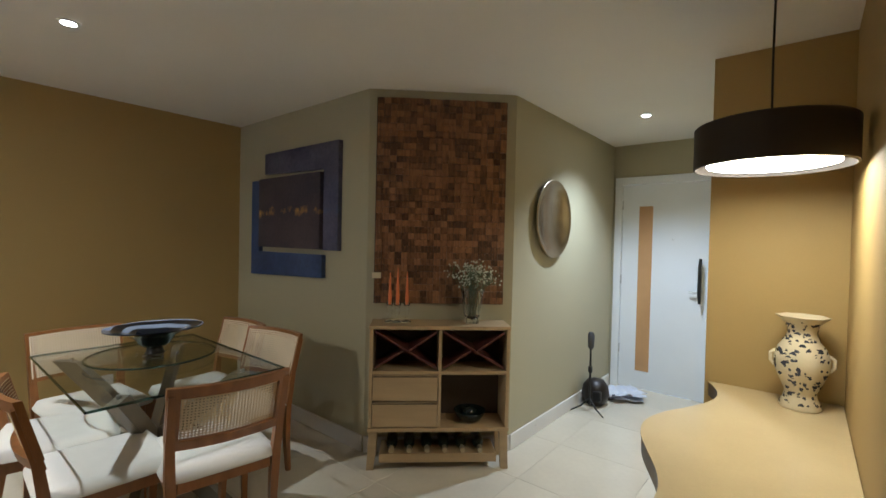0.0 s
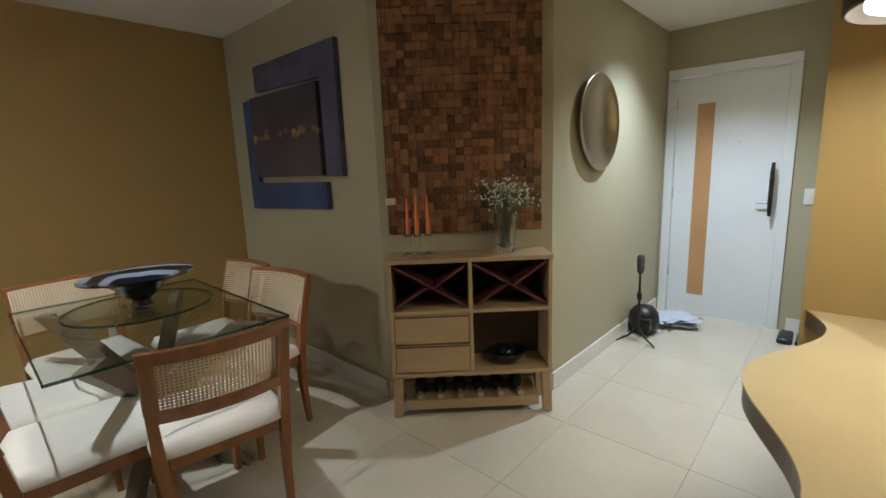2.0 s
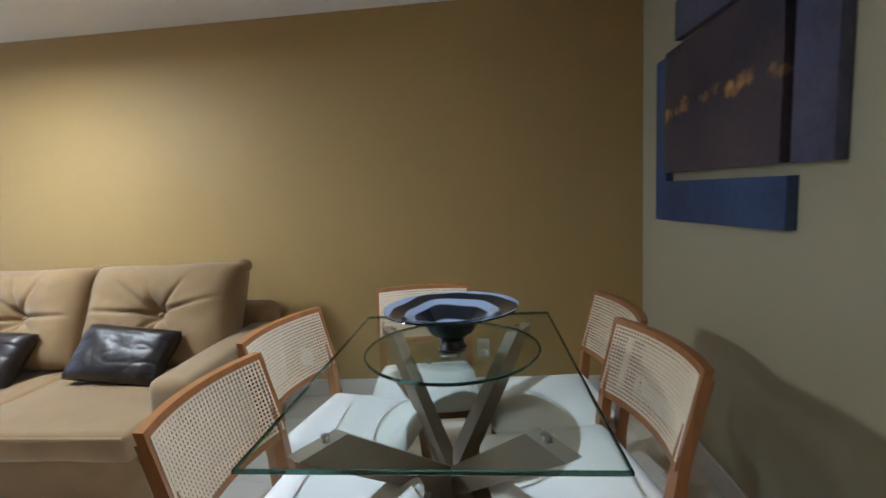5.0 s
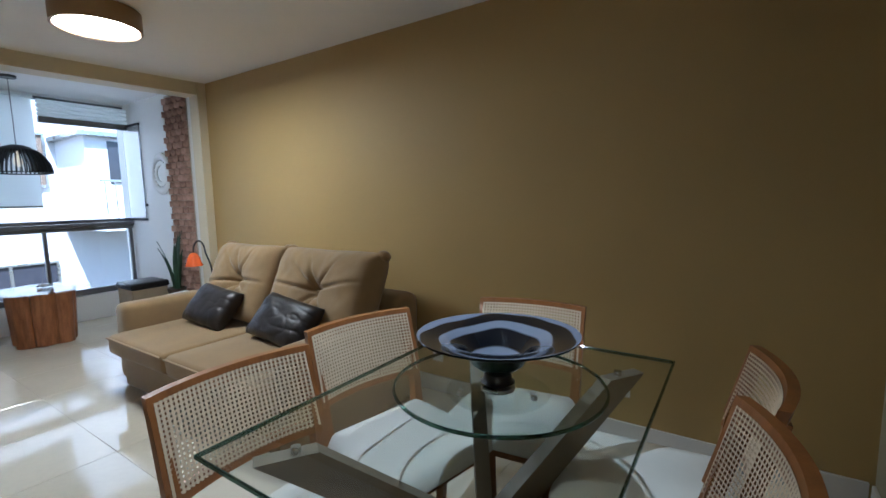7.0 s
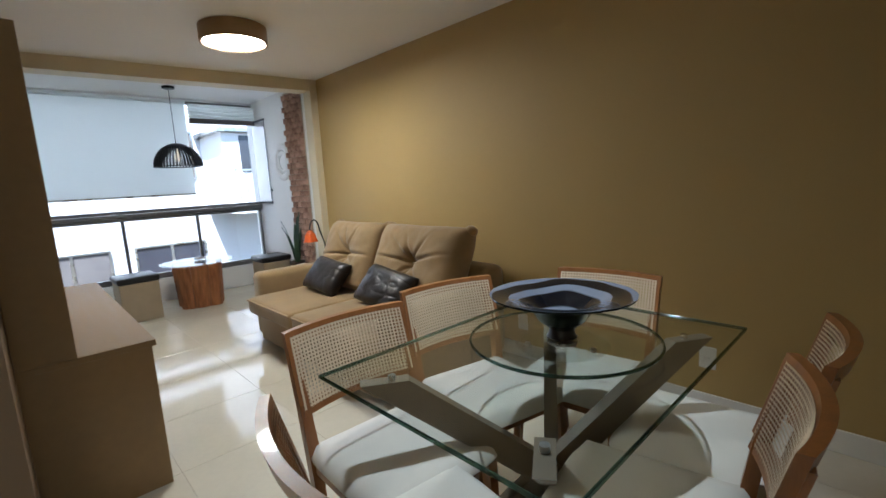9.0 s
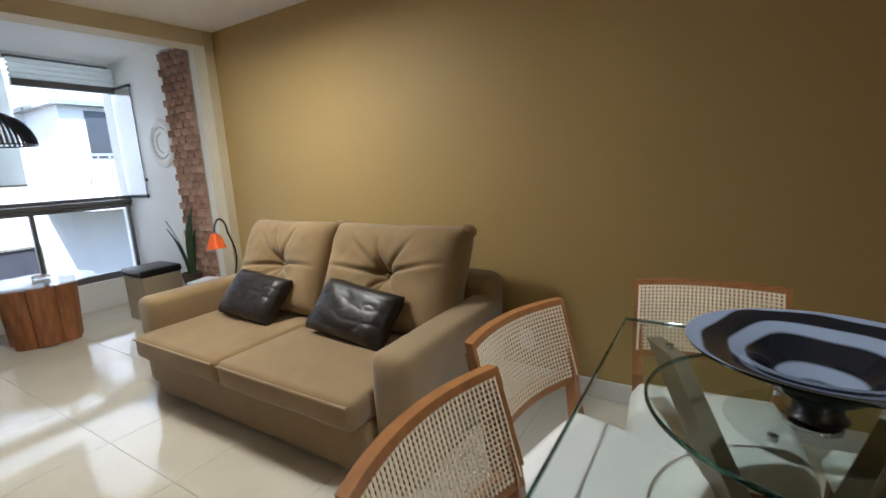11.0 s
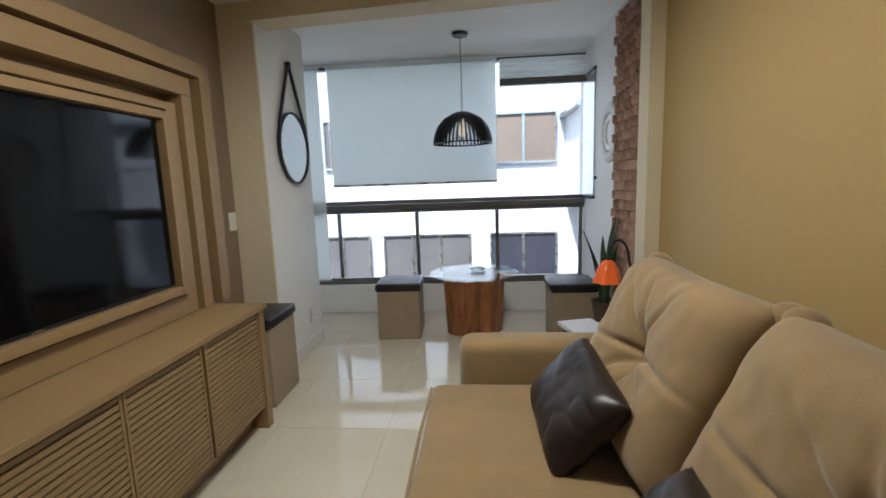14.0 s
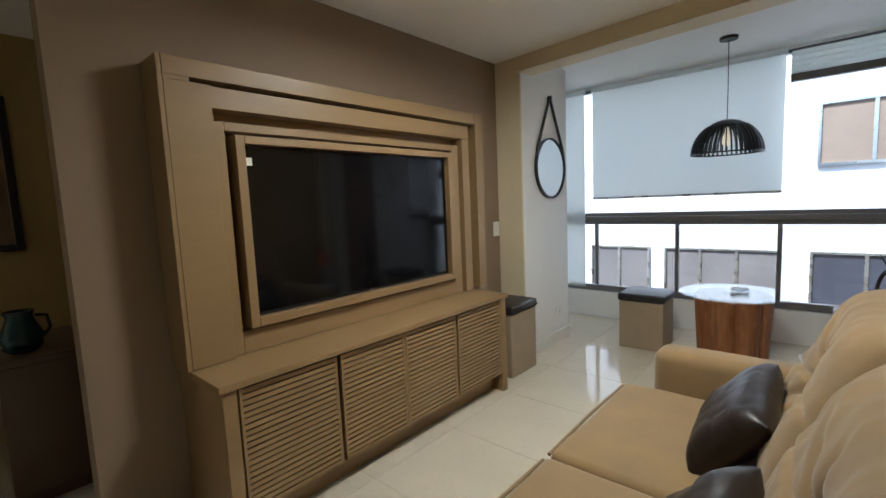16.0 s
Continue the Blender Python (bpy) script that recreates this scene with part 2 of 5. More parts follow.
M_STEEL = mat("brushed_steel", (0.55, 0.55, 0.54), 0.28, metal=1, vary=0.1, bump=0.03)
M_ALU = mat("grey_anodised_aluminium", (0.17, 0.165, 0.16), 0.4, metal=0.4, vary=0.1, bump=0.02)
M_PLATE = mat("hammered_silver_plate", (0.52, 0.44, 0.33), 0.24, metal=1, vary=0.2, scale=10, fine=45, bump=0.25)
M_WALNUT = mat("mosaic_wood", (0.13, 0.055, 0.022), 0.5, vary=0.45, scale=14, fine=80, bump=0.15, stretch=(4, 4, 0.7),
               color2=(0.36, 0.17, 0.07), island=0.5)
M_COUNTER = mat("polished_cream_stone", (0.56, 0.45, 0.25), 0.16, vary=0.06, scale=3, fine=120, bump=0.01)
M_EDGE = mat("dark_edge_band", (0.10, 0.065, 0.035), 0.4, vary=0.2)
M_BRICK = mat("cut_clay_tile", (0.30, 0.165, 0.115), 0.8, vary=0.3, scale=20, fine=120, bump=0.3, island=0.5, color2=(0.52, 0.34, 0.26))
M_SCREEN = mat("tv_glass", (0.004, 0.004, 0.005), 0.07, vary=0.1, bump=0.0, spec=0.3)
M_BLIND = translucent("white_roller_fabric", (0.87, 0.89, 0.87))
M_TRUNK = mat("red_brown_log", (0.24, 0.085, 0.028), 0.45, vary=0.4, scale=6, fine=50, bump=0.3, stretch=(5, 5, 0.8), color2=(0.42, 0.17, 0.06))
M_ORANGE = mat("orange_glass_shade", (0.75, 0.13, 0.02), 0.25, vary=0.2, bump=0.03)
M_LEAF = mat("snake_plant_leaf", (0.03, 0.065, 0.03), 0.45, vary=0.4, scale=18, bump=0.1)
M_POT = mat("brown_pot", (0.07, 0.045, 0.03), 0.5, vary=0.3)
M_FOLIAGE = mat("dry_stem", (0.10, 0.13, 0.06), 0.7, vary=0.3)
M_BLOOM = mat("small_white_bloom", (0.62, 0.62, 0.48), 0.8, vary=0.2)
M_CANDLE = mat("orange_wax", (0.72, 0.20, 0.06), 0.5, vary=0.1)
M_VASE = mat("cream_glazed_ceramic", (0.62, 0.55, 0.38), 0.18, vary=0.1, bump=0.02)
M_BLUE = mat("blue_painted_glaze", (0.05, 0.055, 0.075), 0.2, vary=0.4, scale=40)
M_DARKVASE = mat("black_green_glaze", (0.006, 0.012, 0.011), 0.08, vary=0.3, bump=0.01)
M_SLOT = mat("amber_glass_strip", (0.52, 0.30, 0.13), 0.3, vary=0.08, bump=0.02)
M_MIRROR = mat("mirror_silver", (0.92, 0.93, 0.94), 0.012, metal=1, vary=0.01, bump=0)
M_PLASTIC = mat("white_plastic", (0.76, 0.75, 0.70), 0.4, vary=0.03, bump=0.0)
M_RACK = mat("dark_wine_lacquer", (0.09, 0.028, 0.02), 0.4, vary=0.2)
# brown darkened to hold the shade of cabinet insides and gaps
M_INNER = mat("shade_darkened_brown", (0.06, 0.04, 0.025), 0.6, vary=0.2)
M_BOTTLE = mat("bottle_glass_dark", (0.012, 0.016, 0.010), 0.1, vary=0.2, bump=0)
M_FOIL = mat("bottle_foil", (0.45, 0.38, 0.24), 0.35, metal=0.7, vary=0.2)
M_BEAM = mat("limed_grey_wood", (0.17, 0.135, 0.09), 0.45, vary=0.2, scale=5, fine=50, bump=0.06, stretch=(1, 1, 1))
M_PAPER = mat("newsprint", (0.70, 0.71, 0.74), 0.8, vary=0.15, scale=20, color2=(0.5, 0.55, 0.68))
M_FACADE = mat("white_render_facade", (0.78, 0.76, 0.73), 0.8, vary=0.05, scale=0.6, fine=20)
M_WINGLASS = mat("dark_window", (0.05, 0.05, 0.06), 0.1, vary=0.3, scale=1)
M_CURT = mat("curtained_room", (0.15, 0.13, 0.115), 0.7, vary=0.25, scale=1.2)
M_ROAD = mat("asphalt", (0.05, 0.05, 0.05), 0.9)
M_CLEAR = glass("clear_pane", (1, 1, 1), 0, 1.45)
M_THIN = sheet_glass("thin_clear_glass", (0.93, 0.97, 0.96))
M_GREEN = sheet_glass("table_glass", (0.945, 0.965, 0.955))
M_GLASSEDGE = glass("green_glass_edge", (0.10, 0.2, 0.155), 0.05)
M_CRYSTAL = glass("cut_crystal", (0.97, 0.99, 1.0), 0.02, 1.5)
M_LAMP = glow("ceiling_diffuser", (1.0, 0.87, 0.66), 46)
M_PEND = glow("pendant_diffuser", (1.0, 0.86, 0.62), 10)
M_SPOT = glow("spot_lens", (1.0, 0.97, 0.92), 40)
M_BULB = glow("warm_bulb", (1.0, 0.75, 0.4), 0.25)


def swirl_material():
    m = mat("swirled_art_glass", (0.01, 0.01, 0.014), 0.06, vary=0.2, bump=0)
    nt = m.node_tree
    b = nt.nodes["Principled BSDF"]
    co = nt.nodes.new("ShaderNodeTexCoord")
    wv = nt.nodes.new("ShaderNodeTexWave")
    wv.wave_type, wv.rings_direction = "RINGS", "Z"
    wv.inputs["Scale"].default_value, wv.inputs["Distortion"].default_value = 3.2, 3.6
    wv.inputs["Detail"].default_value, wv.inputs["Detail Scale"].default_value = 1.0, 1.2
    nt.links.new(co.outputs["Object"], wv.inputs["Vector"])
    rp = nt.nodes.new("ShaderNodeValToRGB")
    rp.color_ramp.elements[0].position, rp.color_ramp.elements[0].color = 0.55, (0.006, 0.007, 0.01, 1)
    rp.color_ramp.elements[1].position, rp.color_ramp.elements[1].color = 0.78, (0.17, 0.19, 0.235, 1)
    nt.links.new(wv.outputs["Fac"], rp.inputs["Fac"])
    nt.links.new(rp.outputs["Color"], b.inputs["Base Color"])
    return m


def canvas_material(name, low, high, spot):
    """Dusky oil colours in streaks, with a few lit dabs."""
    m = mat(name, low, 0.4, vary=0.3, scale=3, fine=40, bump=0.15, color2=high)
    nt = m.node_tree
    b = nt.nodes["Principled BSDF"]
    ramp = [n for n in nt.nodes if n.bl_idname == "ShaderNodeValToRGB"][0]
    co = [n for n in nt.nodes if n.bl_idname == "ShaderNodeTexCoord"][0]
    nz = nt.nodes.new("ShaderNodeTexNoise")
    nz.inputs["Scale"].default_value, nz.inputs["Detail"].default_value = 11, 3
    nt.links.new(co.outputs["Object"], nz.inputs["Vector"])
    sp = nt.nodes.new("ShaderNodeSeparateXYZ")
    nt.links.new(co.outputs["Object"], sp.inputs["Vector"])
    band = nt.nodes.new("ShaderNodeMapRange")
    band.inputs["From Min"].default_value, band.inputs["From Max"].default_value = 0.18, 0.0
    dist = nt.nodes.new("ShaderNodeMath")
    dist.operation = "ABSOLUTE"
    nt.links.new(sp.outputs["Z"], dist.inputs[0])
    nt.links.new(dist.outputs[0], band.inputs["Value"])
    mul = nt.nodes.new("ShaderNodeMath")
    mul.operation = "MULTIPLY"
    nt.links.new(nz.outputs["Fac"], mul.inputs[0])
    nt.links.new(band.outputs["Result"], mul.inputs[1])
    lit = nt.nodes.new("ShaderNodeMapRange")
    lit.inputs["From Min"].default_value, lit.inputs["From Max"].default_value = 0.45, 0.72
    nt.links.new(mul.outputs[0], lit.inputs["Value"])
    mx = nt.nodes.new("ShaderNodeMix")
    mx.data_type = "RGBA"
    nt.links.new(lit.outputs["Result"], mx.inputs["Factor"])
    nt.links.new(ramp.outputs["Color"], mx.inputs["A"])
    mx.inputs["B"].default_value = (*spot, 1)
    nt.links.new(mx.outputs["Result"], b.inputs["Base Color"])
    return m


M_BOWL = swirl_material()
M_CANVAS = canvas_material("harbour_canvas", (0.024, 0.03, 0.07), (0.10, 0.075, 0.09), (0.75, 0.40, 0.07))
M_CANVAS_B = canvas_material("blue_border_canvas", (0.026, 0.045, 0.13), (0.06, 0.105, 0.25), (0.07, 0.10, 0.2))
M_CANVAS_A = canvas_material("dusk_border_canvas", (0.03, 0.045, 0.12), (0.15, 0.14, 0.22), (0.07, 0.10, 0.2))

# ---- structure ----
H = 2.45          # ceiling height
TV_X = -2.625     # the wall behind the television
HALL_X = -2.517   # hall side of the corner column
HB = 2.49         # balcony ceiling height
YD = -2.68        # entrance door wall


def wall(name, x0, x1, y0, y1, material, label, z0=0.0, z1=H):
    return setting(name, box(bm_new(), x0, x1, y0, y1, z0, z1), material, label, "wall")


wall("wall_east", 0, 0.15, -0.15, 4.85, M_BROWN, "plain matt khaki-brown painted living room wall")
# corner block between dining corner and entrance hall, with a slanted face
bm = prism(bm_new(), [(0, 0), (-1.794, 0), (HALL_X, -0.686), (HALL_X, YD - 0.15), (HALL_X + 0.15, YD - 0.15), (0.0, -0.15)], 0, H)
setting("wall_corner", bm, M_OLIVE, "olive painted corner walls with a slanted face", "wall")
# entrance wall with its door opening
wall("wall_south_1", -2.56, HALL_X, YD - 0.15, YD, M_OLIVE, "olive painted strip of wall beside the entrance door")
wall("wall_south_2", -3.69, -3.43, YD - 0.15, YD, M_OLIVE, "olive painted wall with a switch by the entrance")
wall("wall_south_3", -3.43, -2.56, YD - 0.15, YD, M_OLIVE, "olive painted wall above the entrance door", 2.11)
# bar walls: the lamp's warm light is put into the brown colour
wall("wall_closet", -4.38, -3.67, YD - 0.15, -0.785, M_BROWN, "wall behind the bar counter, warm lamp light put into its mustard colour")
wall("wall_west", -4.38, -4.235, -0.785, 3.0, M_BROWN, "wall along the bar counter, warm lamp light put into its mustard colour")
wall("wall_back", -4.38, TV_X - 0.12, 3.0, 3.15, M_TAUPE, "plain taupe wall closing the bar corner")
wall("wall_tv", TV_X - 0.12, TV_X, 2.27, 5.13, M_TAUPE, "taupe painted wall behind the television panel")
wall("wall_pier_1", TV_X - 0.12, -2.39, 5.13, 5.91, M_WHITE, "white painted pier between living room and balcony", 0.0, HB)
# thin slab whose cream colour holds the warm light on the pier
wall("wall_pier_face", TV_X, -2.393, 5.115, 5.13, M_CREAM, "edge of the balcony pier, warm room light put into its cream colour")
wall("wall_pier_2", -0.08, 0.17, 4.85, 5.0, M_CREAM, "cream painted pilaster beside the sofa wall")
wall("wall_balcony_1", 0.02, 0.17, 5.0, 6.95, M_WHITE, "white painted balcony side wall", 0.0, HB)
wall("wall_balcony_2", -3.9, TV_X - 0.12, 5.75, 5.9, M_WHITE, "white painted balcony back wall", 0.0, HB)
wall("wall_balcony_3", -4.05, -3.9, 5.75, 6.95, M_WHITE, "white painted far side wall of the balcony", 0.0, HB)
setting("beam", prism(bm_new(), [(TV_X, 5.113), (-0.082, 4.86), (-0.082, 5.06), (TV_X, 5.31)], 2.335, HB + 0.1), M_CREAM, "cream painted beam over the balcony opening", "beam")

setting("ceiling", prism(bm_new(), [(-4.4, YD - 0.15), (0.2, YD - 0.15), (0.2, 4.98), (-2.4, 5.2), (-4.4, 5.2)], H, H + 0.15), M_CEIL, "smooth white painted ceiling", "ceiling")
setting("ceiling_balcony", box(bm_new(), -4.05, 0.2, 5.0, 7.0, HB, HB + 0.12), M_WHITE, "white painted balcony ceiling", "ceiling")
floor = setting("floor", box(bm_new(), -4.4, 0.15, YD - 0.15, 7.0, -0.2, -0.002), M_GROUT, "polished cream porcelain tile floor", "floor")


def skirting(name, x0, x1, y0, y1):
    setting(name, box(bm_new(), x0, x1, y0, y1, 0, 0.11, 0.004), M_SKIRT, "white skirting board at the foot of a wall", "baseboard")


skirting("baseboard_east", -0.015, -0.001, 0.02, 4.84)
skirting("baseboard_south", -1.78, -0.02, 0.001, 0.015)
skirting("baseboard_hall", HALL_X - 0.016, HALL_X - 0.001, YD + 0.02, -0.69)
skirting("baseboard_entry", -3.66, -3.5, YD + 0.001, YD + 0.015)
skirting("baseboard_closet", -3.669, -3.655, YD + 0.02, -0.8)
skirting("baseboard_pier", -2.389, -2.375, 5.14, 5.9)
m = Matrix.Translation((-1.794, 0, 0)) @ Matrix.Rotation(math.atan2(-0.686, -0.723), 4, "Z")
setting("baseboard_column", box(bm_new(), 0.0, 0.997, -0.016, -0.001, 0, 0.11, 0.004, m), M_SKIRT, "white skirting board round the column", "baseboard")

# entrance door with frame, amber strip, pull bar, hinges
door = thing("door_1", pose(-2.995, YD, 0), "white lacquered entrance door with a narrow amber strip", "door")
door["kind"] = "structure"
for x in (-0.455, 0.385):
    part("door_frame", box(bm_new(), x, x + 0.07, -0.14, 0.02, 0, 2.05, 0.005), M_DOOR, door)
part("door_frame", box(bm_new(), -0.455, 0.455, -0.14, 0.02, 2.052, 2.125, 0.005), M_DOOR, door)
part("leaf", box(bm_new(), -0.382, 0.382, -0.06, -0.012, 0.008, 2.045, 0.003), M_DOOR, door)
part("strip", box(bm_new(), 0.095, 0.222, -0.014, -0.008, 0.19, 1.83), M_SLOT, door, "amber frosted glass strip")
bar = bm_new()
tube(bar, [(-0.335, 0.045, 0.92), (-0.335, 0.06, 1.0), (-0.335, 0.06, 1.25), (-0.335, 0.045, 1.33)], [0.012, 0.016, 0.016, 0.012])
tube(bar, [(-0.335, -0.012, 0.96), (-0.335, 0.05, 0.96)], 0.009)
tube(bar, [(-0.335, -0.012, 1.29), (-0.335, 0.05, 1.29)], 0.009)
part("pull_bar", bar, M_BLACK, door, "black pull bar", 40)
lev = bm_new()
tube(lev, [(-0.335, -0.012, 1.02), (-0.335, 0.03, 1.02), (-0.24, 0.035, 1.02)], [0.014, 0.009, 0.008])
part("lever", lev, M_STEEL, door, "steel lever", 40)
part("peephole", lathe(bm_new(), [(0.009, 0), (0.009, 0.006)], 12, (-0.09, -0.012, 1.5)), M_STEEL, door)
for z in (0.35, 1.05, 1.8):
    part("hinge", tube(bm_new(), [(0.384, -0.004, z), (0.384, -0.004, z + 0.09)], 0.008), M_STEEL, door)

# ---- windows of the balcony ----
win = thing("window_1", pose(0.05, 6.76, 0), "frameless glazed balcony front with grey handrail", "window")
win["kind"] = "structure"
part("curb", box(bm_new(), -3.9, 0, -0.07, 0.1, 0, 0.288, 0.004), M_WHITE, win, "low white curb")
part("bottom_rail", box(bm_new(), -3.9, 0, -0.03, 0.03, 0.29, 0.355, 0.004), M_ALU, win)
part("handrail", box(bm_new(), -3.9, 0, -0.05, 0.04, 1.065, 1.11, 0.008), M_ALU, win, "grey aluminium handrail")
part("lower_track", box(bm_new(), -3.9, 0, -0.03, 0.05, 1.113, 1.15, 0.004), M_ALU, win)
part("mid_rail", box(bm_new(), -3.9, 0, -0.02, 0.02, 1.025, 1.063, 0.004), M_ALU, win)
part("upper_track", box(bm_new(), -3.9, 0, -0.03, 0.05, 2.435, 2.465, 0.004), M_ALU, win)
part("head", box(bm_new(), -3.9, 0, -0.05, 0.1, 2.467, HB), M_WHITE, win)
for x in (-3.35, -2.5, -1.69, -0.88, -0.06):
    part("post", box(bm_new(), x - 0.018, x + 0.018, -0.02, 0.02, 0.356, 1.025, 0.003), M_ALU, win)
for x0, x1 in ((-3.88, -3.37), (-3.33, -2.55), (-2.51, -1.73), (-1.69, -0.92), (-0.88, -0.05)):
    g = part("pane", box(bm_new(), x0, x1, -0.004, 0.004, 0.357, 1.024), M_CLEAR, win)
    g.visible_shadow = False
for x0, x1 in ((-3.88, -3.37), (-3.365, -2.55), (-2.545, -1.73), (-1.725, -0.905)):
    g = part("pane", box(bm_new(), x0, x1, 0.006, 0.014, 1.151, 2.434), M_CLEAR, win)
    g.visible_shadow = False
# the last sash stands folded open against the side wall
sash = part("open_pane", box(bm_new(), -0.05, -0.042, -0.44, -0.03, 1.151, 2.22), M_CLEAR, win, "opened glass sash")
sash.visible_shadow = False
part("sash_rail", box(bm_new(), -0.056, -0.036, -0.45, -0.03, 1.125, 1.15, 0.003), M_BLACK, win)
part("sash_rail", box(bm_new(), -0.056, -0.036, -0.45, -0.03, 2.22, 2.245, 0.003), M_BLACK, win)
part("catch", box(bm_new(), -0.05, -0.02, -0.46, -0.43, 1.29, 1.32, 0.004), M_BLACK, win)


def roller_blind(x0, x1, z0, label):
    b = thing("roller_blind", pose(0.06, 6.68, 0.035), label, "blind", "balcony blinds")
    part("roller", tube(bm_new(), [(x0, 0, 2.41), (x1, 0, 2.41)], 0.022, 12), M_BLIND, b, smooth=40)
    n = bm_new()
    box(n, x0 + 0.01, x1 - 0.01, -0.0015, 0.0015, z0, 2.4)
    part("fabric", n, M_BLIND, b)
    part("bottom_bar", box(bm_new(), x0 + 0.008, x1 - 0.008, -0.008, 0.008, z0 - 0.022, z0, 0.004), M_STEEL, b, "grey bottom bar")
    tb = bm_new()
    for z in np.arange(z0 + 0.1, 2.38, 0.03):
        tube(tb, [(x1 - 0.004, -0.012, z), (x1 - 0.004, -0.012, z + 0.02)], 0.002, 5)
    part("bead_chain", tb, M_PLASTIC, b)


roller_blind(-2.525, -0.875, 1.285, "white roller blind pulled halfway down")
roller_blind(-3.3, -2.6, 0.32, "white roller blind pulled fully down")
sb = thing("roman_blind", pose(0.06, 6.68, 0.04), "white blind folded up under the balcony ceiling", "blind", "balcony blinds")
for k in range(4):
    part("fold", box(bm_new(), -0.85, -0.02, -0.03 - 0.004 * k, 0.03, 2.39 - 0.045 * k - 0.036, 2.39 - 0.045 * k, 0.008), M_BLIND, sb)
part("bottom_bar", box(bm_new(), -0.85, -0.02, -0.03, 0.03, 2.15, 2.212, 0.004), M_ALU, sb, "dark bottom bar")

# ---- outside ----
setting("ground", box(bm_new(), -400, 400, 7.2, 500, -9.2, -9), M_ROAD, "grey asphalt street far below", "ground")
house = thing("apartment_building", pose(0.28, 12, 0.12), "white rendered apartment building across the street", "building")
part("wall", box(bm_new(), -16, 7, 0, 6, -9.12, 11), M_FACADE, house)


def facade_window(x0, x1, z0, z1, inner, leaves=2):
    w = part("window", box(bm_new(), x0, x1, -0.03, -0.004, z0, z1), inner, house)
    for a, b, c, d in ((x0 - 0.04, x1 + 0.04, z0 - 0.05, z0), (x0 - 0.04, x1 + 0.04, z1, z1 + 0.04), (x0 - 0.04, x0, z0, z1), (x1, x1 + 0.04, z0, z1)):
        part("frame_bar", box(bm_new(), a, b, -0.07, 0.0, c, d), M_STEEL, w)
    for k in range(1, leaves):
        x = x0 + (x1 - x0) * k / leaves
        part("mullion", box(bm_new(), x - 0.025, x + 0.025, -0.06, -0.02, z0, z1), M_STEEL, w)


M_ROOM = mat("lit_room", (0.22, 0.16, 0.11), 0.7, vary=0.25, scale=0.9)
facade_window(-0.98, 0.34, 1.6, 2.57, M_ROOM, 2)
for x0, x1 in ((-8.4, -6.4), (-4.95, -3.75), (-3.38, -1.52), (-1.02, 0.35)):
    facade_window(x0, x1, -0.95, 0.05, M_CURT if x1 < 0 else M_WINGLASS, 3 if x1 - x0 > 1.5 else 2)
for x0, x1 in ((-4.6, -3.2), (-7.6, -6.2)):
    facade_window(x0, x1, 1.6, 2.57, M_CURT, 2)
for z in (-3.9, -6.8, 4.5, 7.4):
    for x0 in (-7.5, -4.6, -1.0, 2.2):
        facade_window(x0, x0 + 1.4, z, z + 1.0, M_WINGLASS, 2)
blk = part("bay", box(bm_new(), 0.55, 3.2, -1.5, -0.002, 0.75, 2.45), M_FACADE, house, "projecting bay")
part("bay_roof", box(bm_new(), 0.42, 3.3, -1.65, -0.002, 2.452, 2.53), M_STEEL, blk)
part("bay_window", box(bm_new(), 0.9, 1.35, -1.53, -1.502, 1.6, 2.38), M_WINGLASS, blk)
part("bay_balcony", box(bm_new(), 0.55, 3.2, -2.1, -1.54, 0.72, 0.8), M_FACADE, blk)
for k in range(16):
    part("baluster", box(bm_new(), 0.6 + 0.16 * k, 0.62 + 0.16 * k, -2.08, -2.06, 0.8, 1.6), M_STEEL, blk)
part("balcony_rail", box(bm_new(), 0.55, 3.2, -2.1, -2.04, 1.602, 1.64), M_STEEL, blk)

# ---- ceiling lights ----
cl = thing("ceiling_light", pose(-1.255, 3.69, H), "round bronze drum ceiling light, lit", "light")
part("drum", lathe(bm_new(), [(0.215, 0), (0.222, -0.005), (0.222, -0.11), (0.212, -0.115), (0.205, -0.11), (0.2, -0.095), (0.2, -0.001)], 48, loop=True), M_BRASS, cl, smooth=30)
part("diffuser", lathe(bm_new(), [(0.197, -0.085), (0.197, -0.1), (0.17, -0.106), (0.001, -0.108)], 48), M_LAMP, cl, "glowing white diffuser", 40)
for x, y in ((-1.32, 1.48), (-3.09, -1.66)):
    s = thing("spotlight", pose(x, y, H), "small round recessed ceiling spotlight, lit", "light", "recessed spots")
    ring = bm_new()
    lathe(ring, [(0.03, -0.001), (0.045, -0.001), (0.046, -0.006), (0.032, -0.009), (0.03, -0.006)], 24, loop=True)
    part("trim_ring", ring, M_PLASTIC, s, smooth=40)
    part("lens", lathe(bm_new(), [(0.028, -0.001), (0.028, -0.006), (0.001, -0.0065)], 20), M_SPOT, s, "glowing lens")

# pendant over the bar counter
pl = thing("pendant_lamp", pose(-3.965, -0.07, 1.743), "dark brown drum pendant lamp over the bar, lit", "lamp")
part("shade", lathe(bm_new(), [(0.245, 0.0), (0.25, 0.004), (0.25, 0.155), (0.245, 0.16), (0.001, 0.161), (0.001, 0.155), (0.242, 0.154), (0.242, 0.0)], 56, loop=True), M_SHADE, pl, smooth=30)
part("diffuser", lathe(bm_new(), [(0.205, 0.03), (0.205, 0.012), (0.001, 0.008)], 40), M_PEND, pl, "glowing diffuser")
part("cable", tube(bm_new(), [(0, 0, 0.16), (0.002, 0, 0.4), (0, 0, H - 1.743)], 0.004, 6), M_BLACK, pl)
